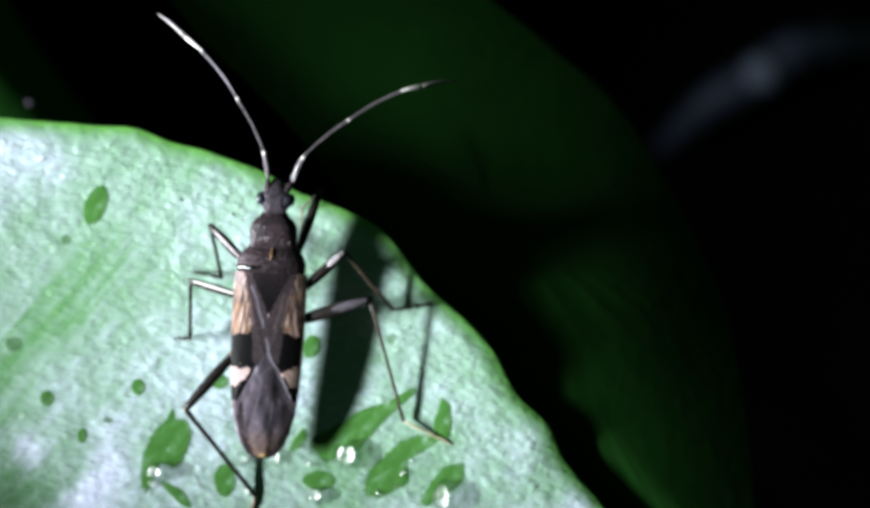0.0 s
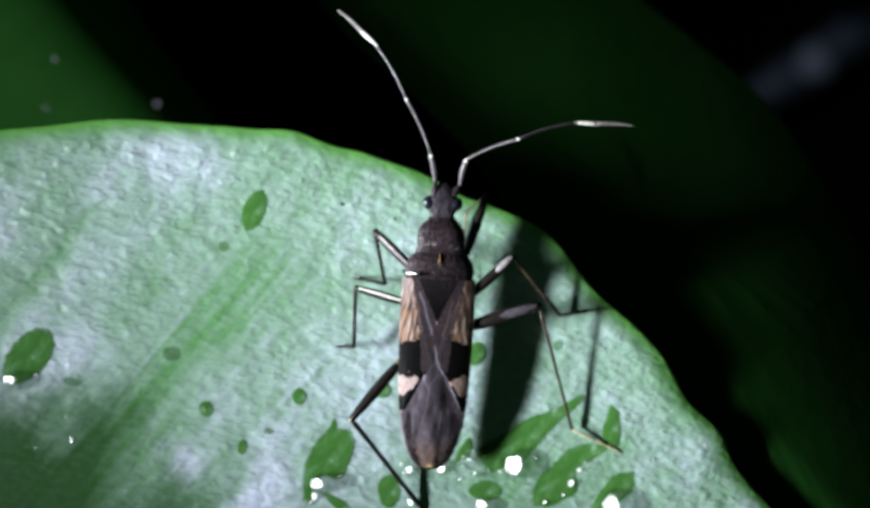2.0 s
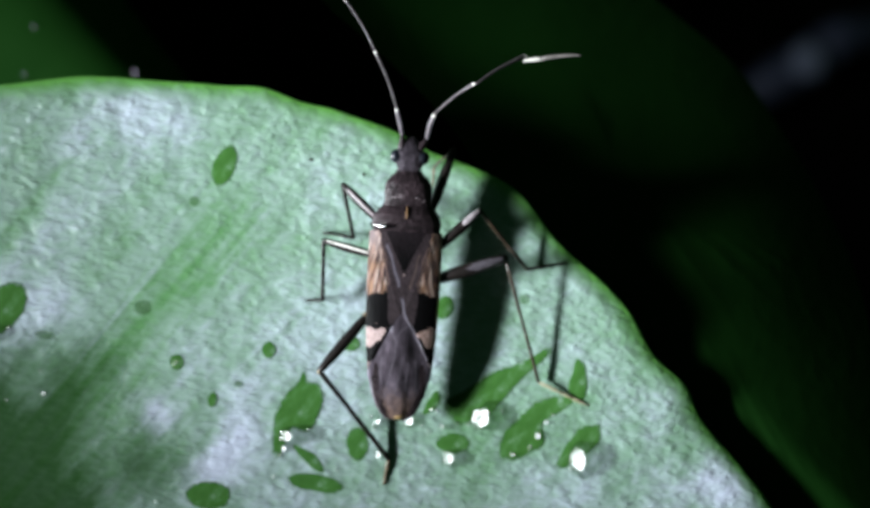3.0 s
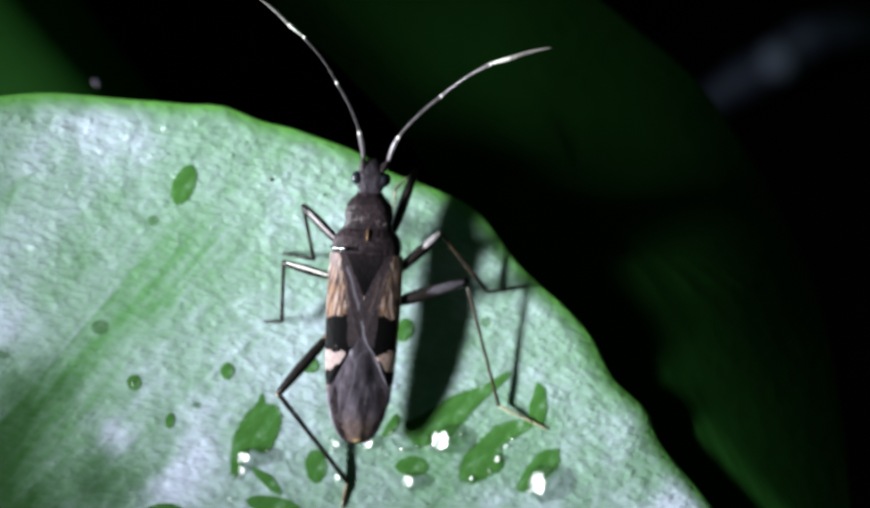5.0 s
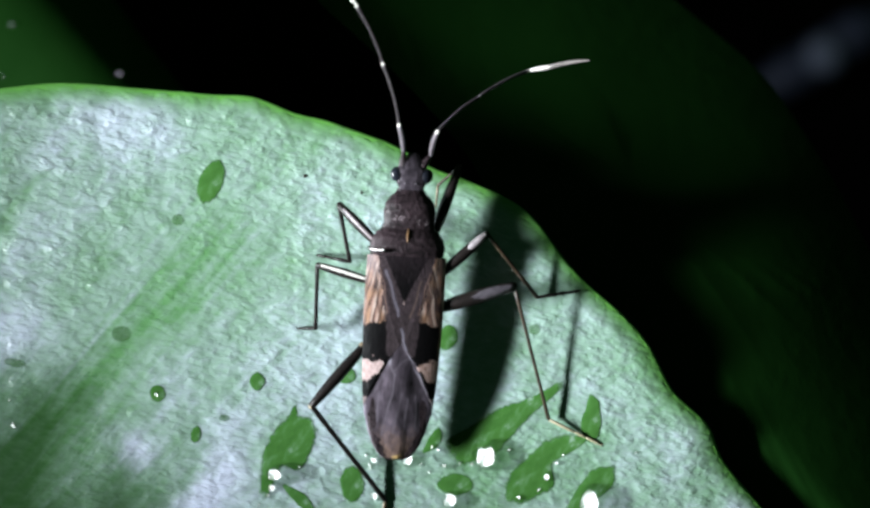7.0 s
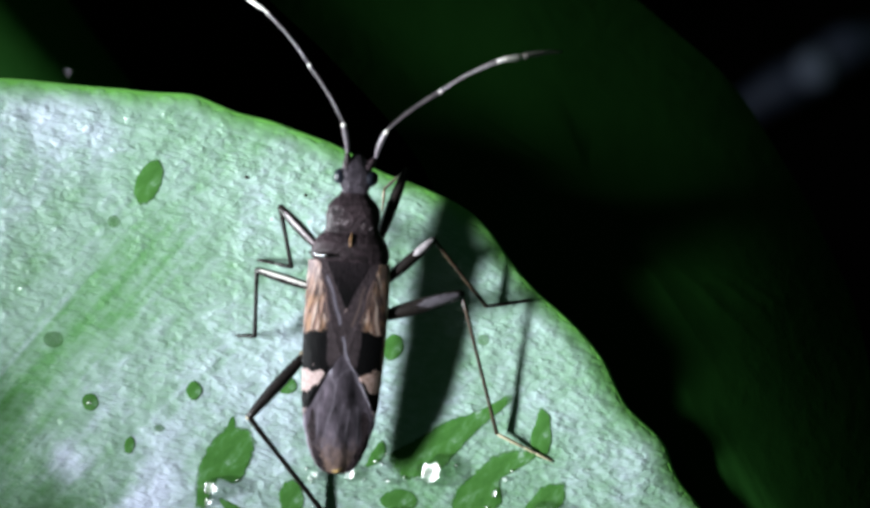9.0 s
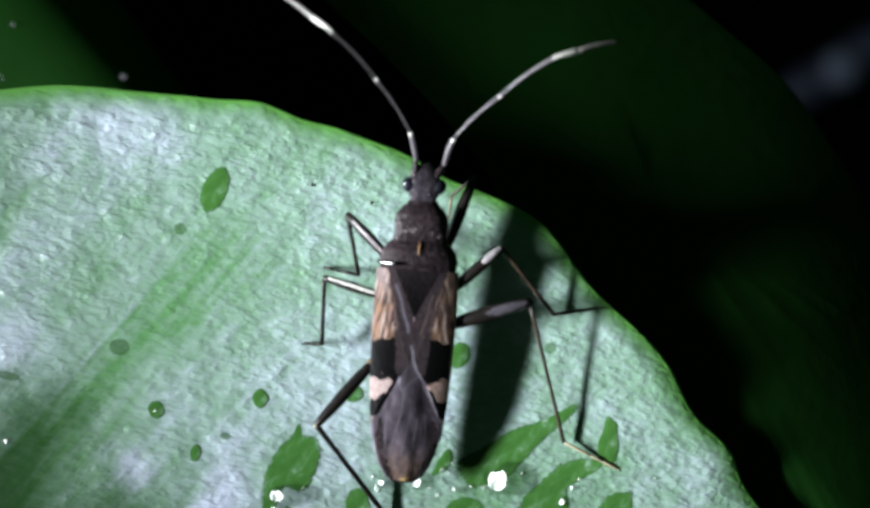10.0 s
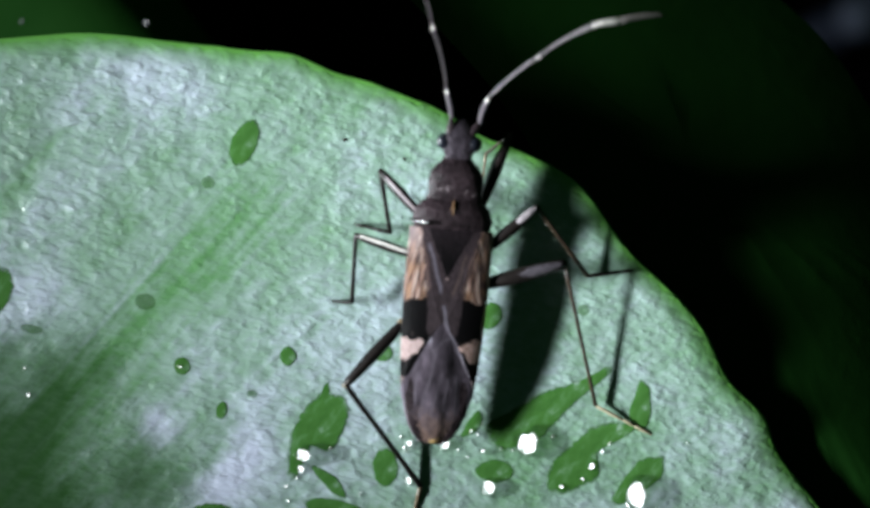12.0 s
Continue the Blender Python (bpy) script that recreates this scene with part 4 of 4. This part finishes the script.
    dark, tan, olive = (LEG_DARK, LEG_DARK, LEG_DARK), (LEG_DARK, LEG_OLIVE, LEG_PALE), (LEG_DARK, LEG_OLIVE, LEG_DARK)
    # left front and middle thighs: their highlights are put in as pale stripes
    leg(ob, (-0.91, 2.56, 1.40), (-2.20, 3.72, 1.00), (-1.77, 1.89, 0.50), (-2.84, 2.03, 0.12), 0.165, 0.066, dark, 0, 0.05, 0.00, (0.05, 0.08, 0.86, 0.46), SHINE_AND_SCAR)
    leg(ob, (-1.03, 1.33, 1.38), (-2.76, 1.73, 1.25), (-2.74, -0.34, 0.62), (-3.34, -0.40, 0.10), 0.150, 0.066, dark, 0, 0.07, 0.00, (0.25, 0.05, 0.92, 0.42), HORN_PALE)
    leg(ob, (-1.13, -0.81, 1.00), (-2.67, -2.80, 1.25), (-0.14, -5.86, 0.12), (-0.26, -6.72, 0.05), 0.185, 0.080, hind, 0, 0.10, 0.00, None, None, True)
    leg(ob, (0.93, 2.96, 1.00), (1.60, 5.17, 0.90), (0.94, 4.56, 0.12), (0.92, 3.90, 0.05), 0.17, 0.045, fore, 0, 0.05, 0.00)
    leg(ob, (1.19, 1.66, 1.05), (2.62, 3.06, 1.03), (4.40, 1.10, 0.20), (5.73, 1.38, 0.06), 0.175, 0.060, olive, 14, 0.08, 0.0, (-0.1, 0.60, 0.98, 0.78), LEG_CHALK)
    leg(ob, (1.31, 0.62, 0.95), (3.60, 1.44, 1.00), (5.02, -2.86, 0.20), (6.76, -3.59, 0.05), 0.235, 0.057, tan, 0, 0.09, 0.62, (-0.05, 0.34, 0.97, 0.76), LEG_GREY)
    left = antenna(ob, "long four-jointed antenna", -1)
    right = antenna(ob, "long four-jointed antenna", 1)
    return ob, left, right


def small_marks():
    """Specks of dirt on the leaf."""
    for x, y, r in ((-9.14, 1.96, 0.065), (-7.28, 1.42, 0.05)):
        bm = bmesh.new()
        ball(bm, (0, 0, 0), (r, r * 0.9, r * 0.35), 20, 10)
        ob = link("speck", bm, SPECK)
        ob.matrix_world = LEAF @ pose(x * MM, y * MM, (wave(x, y) + r * 0.2) * MM)
        tagged(ob, "tiny dark speck of dirt on the leaf", "dirt", "specks on the leaf")


def twig():
    """A bent twig propped on the soil, with a paler bud along it."""
    def spot(x, y, z):
        return (LEAF @ (Vector((x, y, z)) * MM) - base) / MM
    base = LEAF @ (Vector((36.7, 20.0, -125.0)) * MM)
    base.z = 0.0
    ob = thing("twig", Matrix.Translation(base), "pale grey broken twig lying on the soil", "twig")
    bm = bmesh.new()
    low, high = spot(26.0, 14.5, -125.0), spot(58.0, 30.0, -125.0)
    low.z, high.z = 0.3, 0.6
    pts = spline([low, spot(31.0, 17.0, -126.0), spot(36.7, 20.4, -125.0), spot(42.4, 23.6, -125.0), high], 40)
    tube(bm, pts, [0.8 + 1.6 * math.sin(math.pi * (i + 2) / 43) + 0.3 * noise.noise(Vector((i * 0.4, 1, 5))) for i in range(40)], 12)
    part("stem", bm, TWIG, ob)
    bm = bmesh.new()
    limb(bm, spot(35.4, 19.4, -123.6), spot(37.6, 20.8, -123.6), [1.4, 2.2, 2.3, 1.4], (0, 0, 0.5), 11, 14)
    part("bud", bm, TWIG_PALE, ob, "pale bud on the twig")


ground()
main_leaf()
back_leaf()
side_leaf()
water()
small_marks()
twig()
BUG, ANTENNA_LEFT, ANTENNA_RIGHT = insect()

# Antennae: seconds, then for each joint from root to tip its bearing from the body's axis (to the right) and its rise, in degrees.
LEFT_SWING = [
    (0.0, -9.9, 18.3, -29.7, 6.2, -40.7, -7.9, -53.7, -12.9),
    (0.5, -12.4, 15.4, -32.3, 7.9, -43.1, -5.1, -56.4, -13.8),
    (1.0, -10.7, 15.0, -39.0, 7.6, -47.7, -5.7, -59.8, -17.9),
    (1.5, -10.3, 17.0, -34.2, 7.4, -42.7, 1.3, -57.5, -25.9),
    (2.0, -11.6, 17.5, -26.5, -2.6, -32.1, -6.6, -49.5, -25.4),
    (2.5, -14.8, 15.3, -23.6, -0.8, -33.4, -5.6, -43.6, -6.8),
    (4.5, -11.0, 36.3, -26.3, 40.8, -38.9, 45.6, -56.5, 32.2),
    (5.0, -11.0, 26.2, -28.4, 33.3, -40.3, 39.4, -55.0, 30.8),
    (5.5, -11.7, 33.2, -26.3, 42.6, -38.7, 44.3, -56.7, 33.1),
    (6.0, -11.5, 29.4, -25.2, 34.5, -37.0, 37.9, -53.5, 31.1),
    (6.5, -12.0, 27.8, -19.7, 27.8, -30.3, 32.4, -46.9, -4.5),
    (7.0, -11.7, 25.2, -18.2, 24.7, -28.7, 33.6, -39.8, -5.0),
    (9.0, -10.9, 22.5, -34.7, -2.1, -42.8, -8.4, -58.3, -18.7),
    (9.5, -14.8, 21.7, -39.3, -3.8, -48.3, -7.0, -63.5, -22.8),
    (10.0, -14.2, 28.4, -37.7, 28.7, -49.1, 33.0, -57.1, -25.4),
    (10.5, -14.7, 35.4, -39.0, 36.6, -48.6, 38.8, -57.5, -6.9),
    (11.0, -16.8, 42.6, -27.3, 41.5, -38.8, 34.1, -49.9, -5.2),
    (11.5, -15.4, 38.3, -21.7, 37.5, -28.8, 34.5, -36.4, -5.0),
    (12.0, -14.4, 35.2, -18.0, 29.3, -23.4, 35.0, -29.4, -5.0),
]
RIGHT_SWING = [
    (0.0, 21.0, 13.6, 48.2, 5.5, 58.5, 2.5, 73.8, -25.7),
    (0.5, 23.1, 9.7, 49.3, -0.7, 57.0, -12.7, 76.6, -25.5),
    (1.0, 23.5, 15.3, 51.7, -0.5, 59.9, -16.0, 77.7, -19.8),
    (1.5, 15.7, 20.5, 63.6, 14.7, 70.7, -6.6, 86.8, -25.5),
    (2.0, 10.8, 24.5, 66.9, 26.4, 70.3, -18.9, 89.5, -10.3),
    (2.5, 12.8, 28.9, 59.4, 38.8, 61.9, -30.4, 87.4, -2.6),
    (4.5, 15.2, 24.4, 45.1, 21.8, 53.0, 32.8, 68.2, -7.9),
    (5.0, 20.0, 20.2, 44.3, 18.0, 55.9, 28.4, 71.7, -2.3),
    (5.5, 16.7, 24.4, 48.8, 21.2, 57.0, 30.2, 76.3, 16.8),
    (6.0, 15.4, 25.9, 45.0, -24.0, 55.9, -21.1, 76.5, 19.7),
    (6.5, 15.5, 33.7, 43.1, -32.1, 55.4, -30.5, 77.0, 20.1),
    (7.0, 13.7, 33.2, 45.5, -30.1, 56.5, -30.1, 79.0, 18.2),
    (9.0, 19.5, 26.8, 50.9, 13.3, 61.1, 25.9, 75.3, -23.5),
    (9.5, 16.5, 23.5, 45.8, 16.8, 53.7, 26.7, 69.9, -23.1),
    (10.0, 16.2, 30.9, 44.8, 27.0, 52.6, 29.1, 70.6, -18.6),
    (10.5, 17.9, 37.6, 41.6, 27.5, 51.9, 33.9, 67.6, -19.7),
    (11.0, 17.0, 36.3, 41.3, 31.9, 54.4, 43.0, 66.5, -13.8),
    (11.5, 12.8, 35.9, 45.4, 31.1, 54.0, 39.6, 70.6, -18.5),
    (12.0, 13.3, 40.9, 46.4, 26.5, 57.6, 37.4, 75.5, -15.3),
]


def swing(joints, root, rows):
    keys = [[] for _ in joints]
    for t, *angles in rows:
        at, base = Vector(root) * MM, None
        for i in range(4):
            m = Matrix.Translation(at) @ pose(0, 0, 0, 0, 0, -angles[2 * i]) @ pose(0, 0, 0, angles[2 * i + 1], 0, 0)
            at = m @ Vector((0, LENGTHS[i] * MM, 0))
            base = base or m
            keys[i].append((t, m if i == 0 else base.inverted() @ m))
    for ob, rows_of in zip(joints, keys):
        walk(ob, rows_of)


def motions():
    swing(ANTENNA_LEFT, (-0.21, 5.48, 1.57), LEFT_SWING)
    swing(ANTENNA_RIGHT, (0.65, 5.41, 1.43), RIGHT_SWING)


motions()
